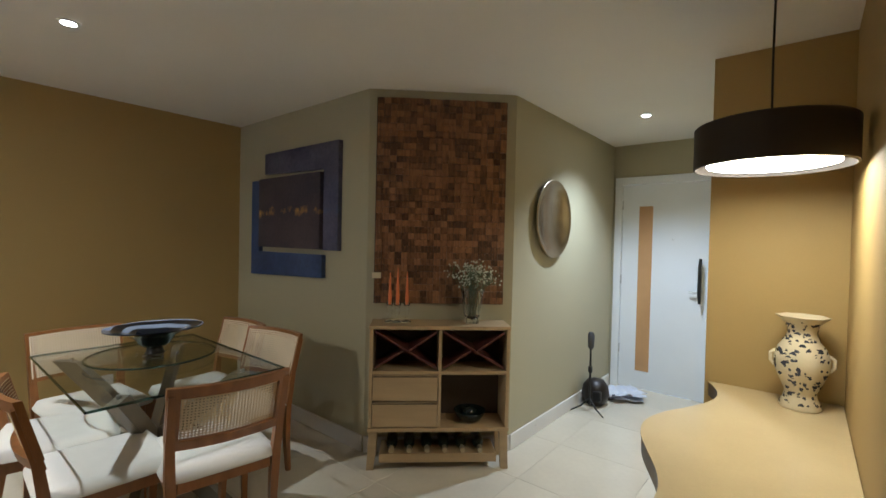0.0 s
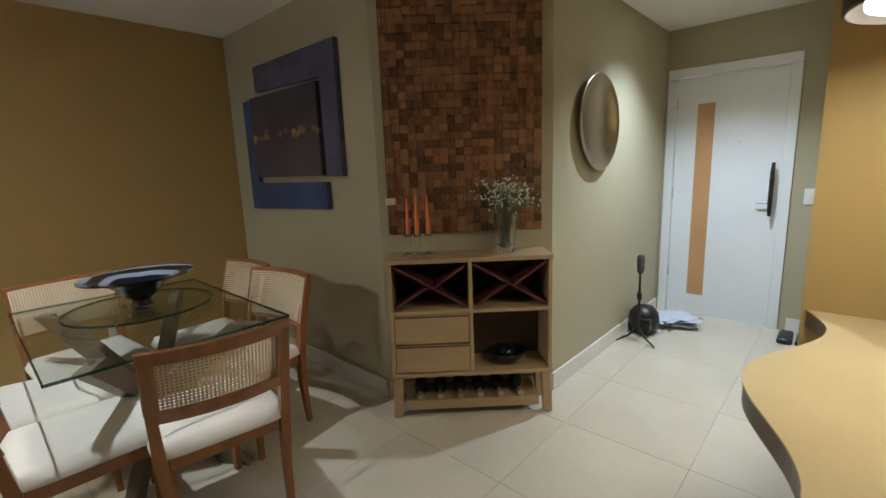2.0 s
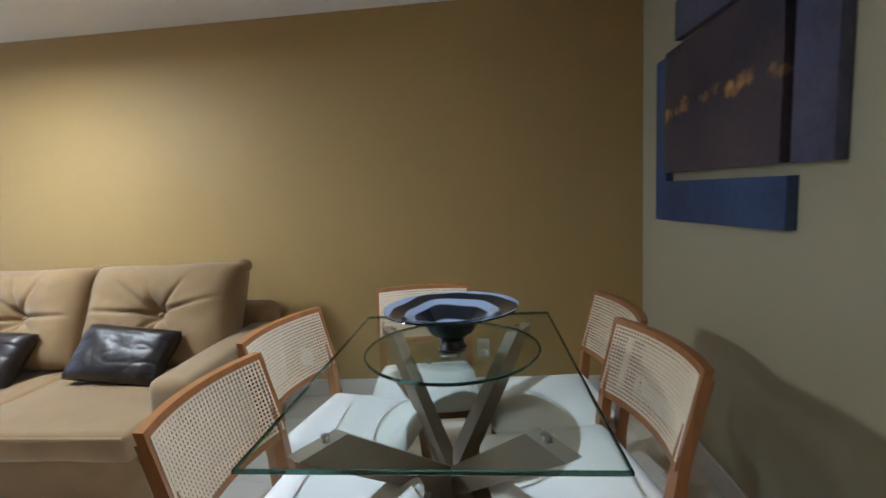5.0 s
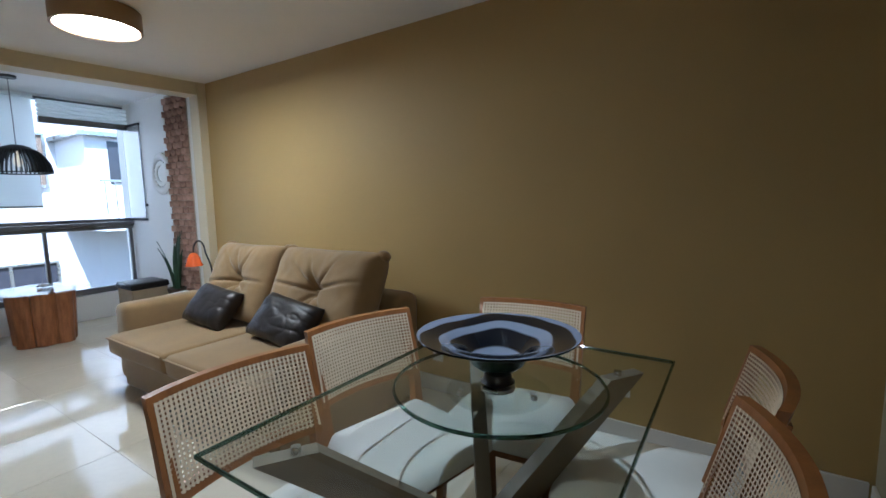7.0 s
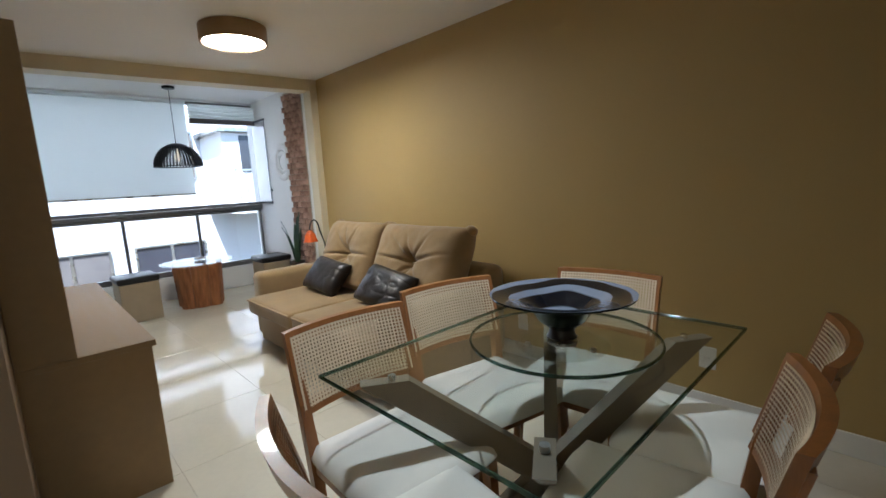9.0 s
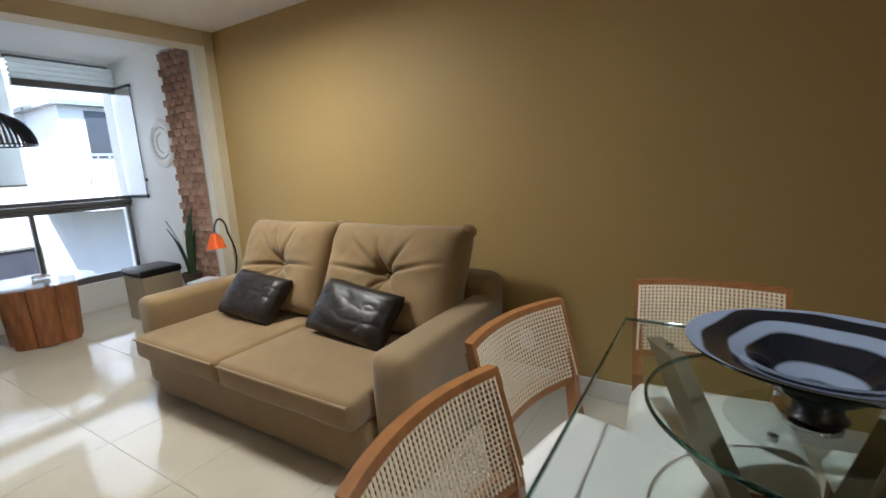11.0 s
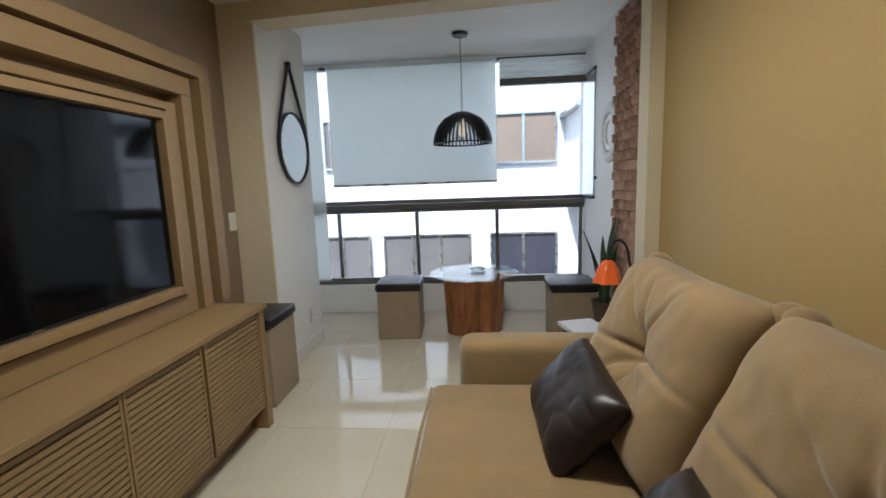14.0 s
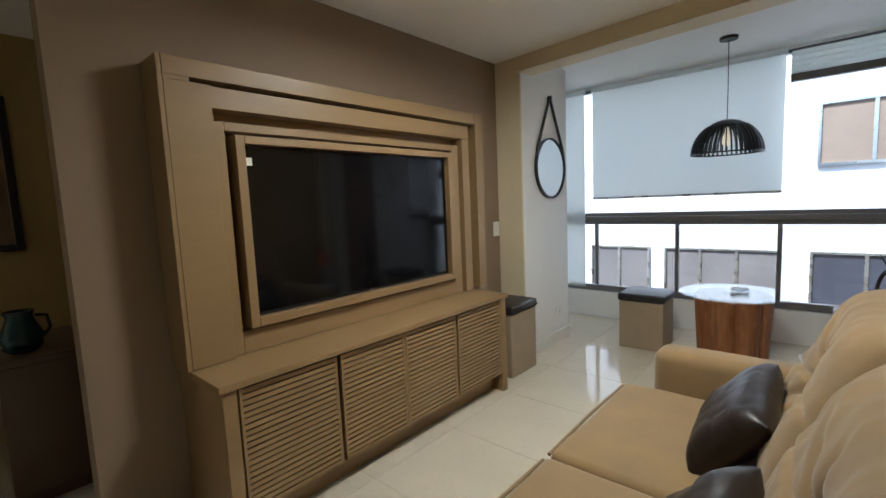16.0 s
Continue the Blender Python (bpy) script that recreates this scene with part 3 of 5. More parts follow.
part("canopy", lathe(bm_new(), [(0.05, H - 1.743 - 0.025), (0.055, H - 1.743 - 0.02), (0.055, H - 1.7432)], 20), M_BLACK, pl)

# slatted dome pendant over the balcony table
pd = thing("dome_pendant", pose(-1.13, 6.05, 1.62), "black slatted dome pendant lamp", "lamp")
R, HD = 0.245, 0.26
part("crown", lathe(bm_new(), [(0.001, HD), (0.05, HD - 0.005), (0.1, HD - 0.024), (0.145, HD - 0.058), (0.142, HD - 0.066), (0.095, HD - 0.03), (0.001, HD - 0.008)], 40), M_BLACK, pd, smooth=40)
for k in range(44):
    a = 2 * math.pi * k / 44
    rib = bm_new()
    for i in range(7):
        b0, b1 = [(math.pi / 2) * (0.02 + 0.60 * q / 7) for q in (i, i + 1)]
        quad = []
        for bb, rr in ((b0, R), (b1, R), (b1, R - 0.02), (b0, R - 0.02)):
            quad.append(Vector((rr * math.cos(bb), 0, HD * math.sin(bb) * rr / R)))
        vs = []
        for w in (-0.0045, 0.0045):
            vs.append([rib.verts.new(Matrix.Rotation(a, 3, "Z") @ (q + Vector((0, w, 0)))) for q in quad])
        for q in range(4):
            rib.faces.new((vs[0][q], vs[0][(q + 1) % 4], vs[1][(q + 1) % 4], vs[1][q]))
        rib.faces.new(vs[0][::-1])
        rib.faces.new(vs[1])
    part("rib", rib, M_BLACK, pd)
part("rim", lathe(bm_new(), [(R, -0.002), (R, 0.008), (R - 0.018, 0.008), (R - 0.018, -0.002)], 48, loop=True), M_BLACK, pd)
part("bulb", lathe(bm_new(), [(0.012, 0.2), (0.014, 0.16), (0.032, 0.12), (0.036, 0.09), (0.02, 0.062), (0.001, 0.058)], 20), M_BULB, pd, "clear warm bulb", 60)
part("cable", tube(bm_new(), [(0, 0, HD - 0.01), (0.001, 0, 0.5), (0, 0, HB - 1.62)], 0.003, 6), M_BLACK, pd)
part("canopy", lathe(bm_new(), [(0.06, HB - 1.62 - 0.024), (0.062, HB - 1.62 - 0.02), (0.062, HB - 1.622)], 24), M_BLACK, pd)

# ---- dining corner ----
GX, GY = -1.345, 1.11     # middle of the dining table
table = thing("dining_table", pose(GX, GY, 0), "square-edged glass dining table on crossed grey wooden beams", "table")
part("tabletop", box(bm_new(), -0.59, 0.59, -0.42, 0.42, 0.738, 0.75), M_GREEN, table, "clear green-edged glass top")
for x0, x1, y0, y1 in ((-0.597, 0.597, 0.4205, 0.427), (-0.597, 0.597, -0.427, -0.4205), (0.5905, 0.597, -0.42, 0.42), (-0.597, -0.5905, -0.42, 0.42)):
    part("polished_edge", box(bm_new(), x0, x1, y0, y1, 0.738, 0.75, 0.002, None, 1), M_GLASSEDGE, table, "dark green polished glass edge")
for sx, sy in ((1, 1), (1, -1), (-1, 1), (-1, -1)):
    b = bm_new()
    a, c = Vector((0.43 * sx, 0.27 * sy, 0.7)), Vector((-0.30 * sx, -0.20 * sy, 0.03))
    d = (c - a).normalized()
    side = d.cross(Vector((0, 0, 1))).normalized()
    up = side.cross(d)
    vs = []
    for p in (a, c):
        for u, w in ((-1, -1), (1, -1), (1, 1), (-1, 1)):
            q = p + side * 0.024 * u + up * 0.045 * w
            vs.append(b.verts.new(q))
    for v in vs[4:]:
        v.co += d * ((0.0 - v.co.z) / d.z)
    for v in vs[:4]:
        v.co += d * ((0.722 - v.co.z) / d.z)
    for i in range(4):
        j = (i + 1) % 4
        b.faces.new((vs[i], vs[j], vs[4 + j], vs[4 + i]))
    b.faces.new(vs[:4][::-1])
    b.faces.new(vs[4:])
    part("beam", b, M_BEAM, table)
    part("pad", lathe(bm_new(), [(0.012, 0.722), (0.012, 0.7375)], 14, (0.435 * sx, 0.273 * sy, 0)), M_STEEL, table, "steel glass pad")

ls = thing("turntable", pose(-1.28, 1.095, 0.7505), "round glass turntable on the dining table", "turntable")
part("base_disc", lathe(bm_new(), [(0.15, 0), (0.153, 0.004), (0.15, 0.008)], 48), M_GREEN, ls, "frosted base disc")
part("bearing", lathe(bm_new(), [(0.05, 0.009), (0.05, 0.02)], 24), M_STEEL, ls)
part("disc", lathe(bm_new(), [(0.303, 0.021), (0.3035, 0.026), (0.303, 0.031)], 72), M_GREEN, ls, "clear glass disc")
part("polished_edge", lathe(bm_new(), [(0.304, 0.021), (0.309, 0.022), (0.311, 0.026), (0.309, 0.03), (0.304, 0.031)], 72, loop=True), M_GLASSEDGE, ls, "dark green polished glass edge", 40)
for k in range(3):
    a = 0.4 + 2.094 * k
    part("glide", lathe(bm_new(), [(0.009, 0.0085), (0.009, 0.0205)], 12, (0.12 * math.cos(a), 0.12 * math.sin(a), 0)), M_STEEL, ls, "small steel glide")

bw = thing("glass_bowl", pose(-1.29, 1.09, 0.7825, -1.0, 1.5, 0), "black art glass bowl with swirling grey bands", "bowl")
part("foot", lathe(bm_new(), [(0.045, 0), (0.05, 0.004), (0.042, 0.012), (0.04, 0.03), (0.001, 0.03)], 32), M_BLACK, bw, smooth=40)


def ripple(a, k):
    return 1 + (0.02 * math.sin(2 * a + 0.6) if k in (3, 4, 5, 6) else 0)


part("shell", lathe(bm_new(), [(0.04, 0.03), (0.078, 0.06), (0.10, 0.095), (0.15, 0.122), (0.236, 0.143), (0.234, 0.146), (0.15, 0.125), (0.001, 0.04)], 64, wave=ripple), M_DARKVASE, bw, "glossy black underside", 60)
part("dish", lathe(bm_new(), [(0.001, 0.042), (0.15, 0.1275), (0.235, 0.1475), (0.239, 0.15), (0.155, 0.134), (0.098, 0.108), (0.06, 0.066), (0.001, 0.046)], 64, wave=lambda a, k: 1 + 0.02 * math.sin(2 * a + 0.6)), M_BOWL, bw, "swirled grey and black inside", 60)


def make_chair():
    """Faces +y; back at -y."""
    ch = thing("dining_chair", Matrix(), "honey-stained wooden dining chair with woven cane back", "chair", "chairs round the dining table")
    for sx in (-1, 1):
        part("leg", tube(bm_new(), [(0.215 * sx, 0.225, 0), (0.205 * sx, 0.205, 0.42)], [0.017, 0.028], square=True), M_CHAIR, ch)
        part("leg", tube(bm_new(), [(0.195 * sx, -0.235, 0), (0.205 * sx, -0.205, 0.25), (0.215 * sx, -0.2, 0.42), (0.222 * sx, -0.225, 0.6), (0.226 * sx, -0.285, 0.815)], [0.017, 0.024, 0.028, 0.024, 0.018], square=True), M_CHAIR, ch)
        part("side_rail", box(bm_new(), sx * 0.21 - 0.012, sx * 0.21 + 0.012, -0.18, 0.19, 0.37, 0.425, 0.004), M_CHAIR, ch)
    part("front_rail", box(bm_new(), -0.19, 0.19, 0.193, 0.216, 0.375, 0.425, 0.004), M_CHAIR, ch)
    part("back_rail", box(bm_new(), -0.19, 0.19, -0.212, -0.19, 0.375, 0.425, 0.004), M_CHAIR, ch)
    # seat pad with round corners and a soft crown
    b = bm_new()
    n = 14
    grid = {}
    for s in (0, 1):
        for i in range(n + 1):
            for j in range(n + 1):
                u, v = -1 + 2 * i / n, -1 + 2 * j / n
                k = 1 / max(1.0, (abs(u) ** 7 + abs(v) ** 7) ** (1 / 7))
                edge = max(abs(u), abs(v))
                z = 0.428 if s == 0 else 0.432 + 0.043 * (1 - edge ** 6) ** 0.5
                grid[s, i, j] = b.verts.new((0.24 * u * k, 0.015 + 0.245 * v * k, z))
    for s in (0, 1):
        for i in range(n):
            for j in range(n):
                b.faces.new((grid[s, i, j], grid[s, i + 1, j], grid[s, i + 1, j + 1], grid[s, i, j + 1]))
    ring = [(i, 0) for i in range(n)] + [(n, j) for j in range(n)] + [(i, n) for i in range(n, 0, -1)] + [(0, j) for j in range(n, 0, -1)]
    for p, q in zip(ring, ring[1:] + ring[:1]):
        b.faces.new((grid[0, p[0], p[1]], grid[0, q[0], q[1]], grid[1, q[0], q[1]], grid[1, p[0], p[1]]))
    part("seat", b, M_SEAT, ch, "off-white upholstered seat pad", 50)

    # curved back: u across, w up
    def back(u, w, d=0.0):
        bow = -0.045 * (1 - (u / 0.235) ** 2)
        return Vector((u, -0.222 - 0.27 * (w - 0.575) + bow + d + 0.012, w))

    def rail(w0, w1, u0, u1, th, steps):
        b = bm_new()
        rows = []
        for k in range(steps + 1):
            u = u0 + (u1 - u0) * k / steps
            rows.append([b.verts.new(back(u, w, d)) for w, d in ((w0, -th), (w1, -th), (w1, th), (w0, th))])
        for p, q in zip(rows, rows[1:]):
            for i in range(4):
                b.faces.new((p[i], p[(i + 1) % 4], q[(i + 1) % 4], q[i]))
        b.faces.new(rows[0][::-1])
        b.faces.new(rows[-1])
        return b

    part("top_rail", rail(0.798, 0.845, -0.243, 0.243, 0.013, 14), M_CHAIR, ch, smooth=40)
    part("bottom_rail", rail(0.57, 0.612, -0.23, 0.23, 0.013, 14), M_CHAIR, ch, smooth=40)
    for sx in (-1, 1):
        u0 = 0.195 * sx
        part("back_stile", rail(0.612, 0.798, min(u0, u0 + 0.046 * sx), max(u0, u0 + 0.046 * sx), 0.013, 2), M_CHAIR, ch)
    cane = bm_new()

    def strand(points, half, along):
        vs = []
        for p in points:
            vs.append((cane.verts.new(p - along * half), cane.verts.new(p + along * half)))
        for p, q in zip(vs, vs[1:]):
            cane.faces.new((p[0], p[1], q[1], q[0]))

    for k in range(35):
        u = -0.222 + 0.444 * k / 34
        strand([back(u, 0.592 + 0.236 * i / 3, 0.0165) for i in range(4)], 0.0036, Vector((1, 0, 0)))
    for k in range(19):
        w = 0.597 + 0.226 * k / 18
        strand([back(-0.226 + 0.452 * i / 12, w, 0.0145) for i in range(13)], 0.0036, Vector((0, 0, 1)))
    part("cane_panel", cane, M_CANE, ch, "woven cane panel")["kind"] = "stuff"
    return ch


chair = make_chair()
chair.matrix_world = pose(-1.725, 1.44, 0, 0, 0, 178)
copy_thing(chair, pose(-1.205, 1.50, 0, 0, 0, 168))
copy_thing(chair, pose(-1.48, 0.73, 0, 0, 0, 10))
copy_thing(chair, pose(-1.02, 0.72, 0, 0, 0, 5))
copy_thing(chair, pose(-0.83, 1.265, 0, 0, 0, 96))
copy_thing(chair, pose(-1.94, 1.05, 0, 0, 0, -99))

# ---- picture on the olive wall: three overlapping canvases ----
art = thing("wall_picture", pose(-0.95, 0.001, 1.65), "dark blue three-piece painting of a harbour at dusk", "picture")


def canvas(outline, d0, d1, material, label=""):
    b = prism(bm_new(), outline, d0, d1, Matrix(((1, 0, 0, 0), (0, 0, 1, 0), (0, 1, 0, 0), (0, 0, 0, 1))))
    part("canvas", b, material, art, label)


# upper angle (top and one side), lower angle (other side and bottom), middle panel
canvas([(0.435, 0.49), (0.435, 0.32), (-0.395, 0.30), (-0.395, -0.295), (-0.565, -0.295), (-0.565, 0.49)], 0, 0.035, M_CANVAS_A, "blue-violet upper border canvas")
canvas([(0.65, 0.275), (0.52, 0.275), (0.52, -0.33), (-0.385, -0.33), (-0.385, -0.50), (0.65, -0.53)], 0, 0.035, M_CANVAS_B, "deep blue lower border canvas")
canvas([(0.50, 0.28), (0.50, -0.29), (-0.37, -0.29), (-0.37, 0.28)], 0.004, 0.05, M_CANVAS, "dusky harbour panel with yellow lights")

# ---- column: wood mosaic, wine cabinet and what stands on it ----
COL = Matrix.Translation((-1.794, 0, 0)) @ Matrix.Rotation(math.atan2(-0.686, -0.723), 4, "Z")   # x along the face, -y out of it
cab = thing("wine_cabinet", COL @ pose(0.492, -0.135, 0), "light oak wine cabinet with drawers and cross racks", "cabinet")
W, D = 0.44, 0.12
for x in (-W, -0.01, W - 0.02):
    part("side_panel", box(bm_new(), x, x + 0.02, -D, D, 0.27, 0.885, 0.002), M_MDFX, cab)
part("top_board", box(bm_new(), -W - 0.005, W + 0.005, -D - 0.004, D, 0.886, 0.91, 0.003), M_MDFX, cab)
for z in (0.605,):
    part("shelf", box(bm_new(), -W + 0.021, W - 0.021, -D, D - 0.005, z, z + 0.02, 0.002), M_MDFX, cab)
part("bottom_board", box(bm_new(), -W - 0.005, W + 0.005, -D - 0.004, D, 0.245, 0.269, 0.003), M_MDFX, cab)
part("back_panel", box(bm_new(), -W + 0.021, W - 0.021, D - 0.004, D, 0.27, 0.885), M_INNER, cab, "back panel darkened for the shade inside")
for z0, z1 in ((0.275, 0.43), (0.44, 0.6)):
    dr = part("drawer", box(bm_new(), -W + 0.022, -0.013, -D - 0.002, D - 0.03, z0, z1, 0.003), M_MDFX, cab)
    # flat dark strip: the shade of a finger groove as colour
    part("groove_shade", box(bm_new(), -W + 0.024, -0.015, -D - 0.0035, -D - 0.0025, z1 - 0.012, z1 - 0.004), M_INNER, dr)
for x0, x1 in ((-W + 0.022, -0.013), (0.012, W - 0.022)):
    mid = (x0 + x1) / 2
    for a, b in (((x0 + 0.01, 0.868), (x1 - 0.01, 0.64)), ((x1 - 0.01, 0.868), (mid + 0.02, 0.75)), ((mid - 0.02, 0.75), (x0 + 0.01, 0.64))):
        sl = bm_new()
        v = Vector((b[0] - a[0], 0, b[1] - a[1]))
        ln = v.length
        r = Matrix.Translation((a[0], 0, a[1])) @ Matrix.Rotation(-math.atan2(v.z, v.x), 4, "Y")
        box(sl, 0, ln, -D + 0.012, D - 0.01, -0.006, 0.006, 0, r)
        part("rack_slat", sl, M_RACK, cab, "dark red cross slat")
for x in (-W + 0.015, W - 0.055):
    s = 1 if x > 0 else -1
    for y in (-D + 0.01, D - 0.05):
        leg = bm_new()
        prism(leg, [(x - 0.012 * (s < 0), 0.244), (x + 0.04 + 0.012 * (s > 0), 0.244), (x + 0.042 + 0.02 * s, 0.0), (x - 0.004 + 0.02 * s, 0.0)], y, y + 0.04,
              Matrix(((1, 0, 0, 0), (0, 0, 1, 0), (0, 1, 0, 0), (0, 0, 0, 1))))
        part("leg", leg, M_MDFX, cab)
part("bottle_rack", box(bm_new(), -W + 0.07, W - 0.07, -D + 0.012, D - 0.012, 0.075, 0.095, 0.002), M_MDFX, cab)
part("rack_lip", box(bm_new(), -W + 0.07, W - 0.07, -D + 0.002, -D + 0.012, 0.05, 0.105, 0.002), M_MDFX, cab)

bottle = thing("wine_bottle", Matrix(), "dark wine bottle lying in the cabinet rack", "bottle", "wine bottles in the rack")
Q = Matrix.Rotation(radians(90), 4, "X")
b = lathe(bm_new(), [(0.001, 0), (0.034, 0.001), (0.036, 0.006), (0.036, 0.125), (0.03, 0.15), (0.016, 0.172), (0.0145, 0.2)], 20)
b.transform(Q)
part("body", b, M_BOTTLE, bottle, smooth=40)
b = lathe(bm_new(), [(0.0155, 0.185), (0.0155, 0.232), (0.001, 0.233)], 16)
b.transform(Q)
part("foil", b, M_FOIL, bottle, "gold foil neck")
for k in range(6):
    p = COL @ pose(0.492 - 0.295 + 0.112 * k, -0.135 + 0.1, 0.132)
    if k == 0:
        bottle.matrix_world = p
    else:
        copy_thing(bottle, p)

# green glass dish in the open shelf
gd = thing("glass_dish", COL @ pose(0.70, -0.135, 0.2695), "dark green glass dish on the cabinet shelf", "dish")
part("dish", lathe(bm_new(), [(0.05, 0), (0.07, 0.01), (0.1, 0.05), (0.105, 0.07), (0.1, 0.07), (0.06, 0.02), (0.001, 0.012)], 36), M_DARKVASE, gd, smooth=50)
part("knob", lathe(bm_new(), [(0.05, 0.03), (0.055, 0.06), (0.03, 0.09), (0.001, 0.1)], 24), M_DARKVASE, gd, smooth=50)

# three glass candle holders with spiral orange candles
for k, (x, hh) in enumerate(((0.165, 0.20), (0.215, 0.235), (0.275, 0.21))):
    c = thing("candlestick", COL @ pose(x, -0.13 - 0.02 * (k == 1), 0.9105), "clear glass holder with a pointed orange candle", "candle", "candles on the cabinet")
    part("holder", lathe(bm_new(), [(0.03, 0), (0.032, 0.006), (0.012, 0.015), (0.01, 0.05), (0.02, 0.075), (0.012, 0.09), (0.022, 0.115), (0.022, 0.13), (0.016, 0.13), (0.013, 0.115), (0.001, 0.113)], 20), M_CRYSTAL, c, "clear glass holder", 50)
    part("candle", lathe(bm_new(), [(0.011, 0.116), (0.012, 0.16), (0.008, 0.12 + hh * 0.55), (0.002, 0.12 + hh)], 14, wave=lambda a, k2: 1 + 0.12 * math.sin(3 * a + 2 * k2)), M_CANDLE, c, "orange candle", 60)

# cut glass vase with small white dried flowers
fv = thing("flower_vase", COL @ pose(0.70, -0.13, 0.9105), "cut crystal vase with small white dried flowers", "vase")
part("vase", lathe(bm_new(), [(0.045, 0), (0.048, 0.005), (0.052, 0.06), (0.062, 0.14), (0.074, 0.215), (0.076, 0.22), (0.07, 0.22), (0.056, 0.14), (0.046, 0.05), (0.001, 0.022)], 32, wave=lambda a, k: 1 + 0.03 * math.cos(10 * a + k)), M_CRYSTAL, fv, "cut crystal vase")
rnd = random.Random(4)
stems, blooms, leaves = bm_new(), bm_new(), bm_new()
for k in range(46):
    a, s = rnd.uniform(0, 6.283), rnd.uniform(0.02, 0.17)
    tip = Vector((math.cos(a) * s, math.sin(a) * s * 0.62, 0.235 + rnd.uniform(0.02, 0.16) * (1.15 - s * 2.5)))
    tube(stems, [(math.cos(a) * 0.02, math.sin(a) * 0.02, 0.04), (tip.x * 0.4, tip.y * 0.4, 0.2), tip], 0.0013, 4)
    for _ in range(7):
        q = tip + Vector((rnd.gauss(0, 0.02), rnd.gauss(0, 0.017), rnd.gauss(0, 0.018)))
        tube(stems, [tip - Vector((0, 0, 0.03)), q], 0.0008, 3)
        bmesh.ops.create_icosphere(blooms, subdivisions=1, radius=rnd.uniform(0.004, 0.0075), matrix=Matrix.Translation(q))
    for _ in range(3):
        q = tip + Vector((rnd.gauss(0, 0.022), rnd.gauss(0, 0.018), rnd.gauss(-0.02, 0.02)))
        d = Vector((rnd.gauss(0, 1), rnd.gauss(0, 1), rnd.gauss(0.5, 1))).normalized() * 0.02
        sd = d.cross(Vector((0.3, 0.5, 1))).normalized() * 0.005
        leaves.faces.new([leaves.verts.new(v) for v in (q, q + d * 0.5 + sd, q + d, q + d * 0.5 - sd)])
part("stems", stems, M_FOLIAGE, fv)["kind"] = "stuff"
part("blossom", blooms, M_BLOOM, fv, "tiny off-white flower heads")["kind"] = "stuff"
part("leaves", leaves, M_FOLIAGE, fv)["kind"] = "stuff"

# silver plate on the hall wall
pt = thing("wall_plate", pose(HALL_X - 0.001, -1.24, 1.633, 0, -90, 0), "round hammered silver plate hung on the wall", "plate")
part("plate", lathe(bm_new(), [(0.15, 0.0), (0.2, 0.004), (0.285, 0.03), (0.3, 0.034), (0.303, 0.038), (0.296, 0.042), (0.28, 0.038), (0.235, 0.03), (0.215, 0.018), (0.001, 0.014)], 72), M_PLATE, pt, smooth=40)

# things on the hall floor
ms = thing("microphone_stand", pose(-2.665, -1.78, 0), "black floor tripod with a grey foam head", "stand")
part("pole", tube(bm_new(), [(0, 0, 0.06), (0, 0, 0.36), (0.002, 0, 0.56)], [0.012, 0.010, 0.008]), M_BLACK, ms)
part("head", lathe(bm_new(), [(0.014, 0.54), (0.026, 0.56), (0.028, 0.66), (0.02, 0.685), (0.001, 0.69)], 18), mat("grey_foam", (0.07, 0.07, 0.075), 0.9), ms, "grey foam head", 50)
part("collar", lathe(bm_new(), [(0.018, 0.34), (0.018, 0.39)], 14), M_BLACK, ms)
for k in range(3):
    a = 0.6 + 2.094 * k
    part("leg", tube(bm_new(), [(0, 0, 0.12), (0.07 * math.cos(a), 0.07 * math.sin(a), 0.05), (0.16 * math.cos(a), 0.16 * math.sin(a), 0.006)], [0.008, 0.008, 0.006]), M_BLACK, ms)
hf = thing("helmet", pose(-2.635, -2.0, 0), "dark brown rounded helmet lying by the wall", "helmet")
part("shell", lathe(bm_new(), [(0.07, 0), (0.1, 0.03), (0.118, 0.1), (0.108, 0.17), (0.07, 0.22), (0.001, 0.236)], 32), M_LEATHER, hf, smooth=60)
part("visor", box(bm_new(), -0.085, -0.015, 0.06, 0.125, 0.06, 0.15, 0.012), M_BLACK, hf)
nw = thing("newspaper", pose(-2.78, -2.32, 0, 0, 0, 20), "crumpled newspaper on the hall floor", "newspaper")
for k in range(3):
    sheet = bm_new()
    bmesh.ops.create_grid(sheet, x_segments=14, y_segments=10, size=0.5)
    for v in sheet.verts:
        x, y = v.co.x, v.co.y
        v.co = Vector((x * 0.34, y * 0.26, 0.012 + 0.016 * k + 0.035 * (1 + noise.noise(Vector((x * 4 + k * 3, y * 4, k)))) * (0.5 + abs(y))))
    bmesh.ops.solidify(sheet, geom=sheet.faces[:], thickness=0.002)
    sheet.transform(Matrix.Rotation(0.3 * k, 4, "Z"))
    low = min(v.co.z for v in sheet.verts)
    for v in sheet.verts:
        v.co.z -= low - 0.001 if k == 0 else 0
    part("sheet", sheet, M_PAPER, nw)
dm = thing("shoe_pair", pose(-3.57, -2.46, 0), "flat black slippers beside the entrance door", "shoes")
for x in (-0.06, 0.05):
    part("slipper", box(bm_new(), x - 0.045, x + 0.045, -0.12, 0.12, 0, 0.045, 0.018, None, 3), M_BLACK, dm)


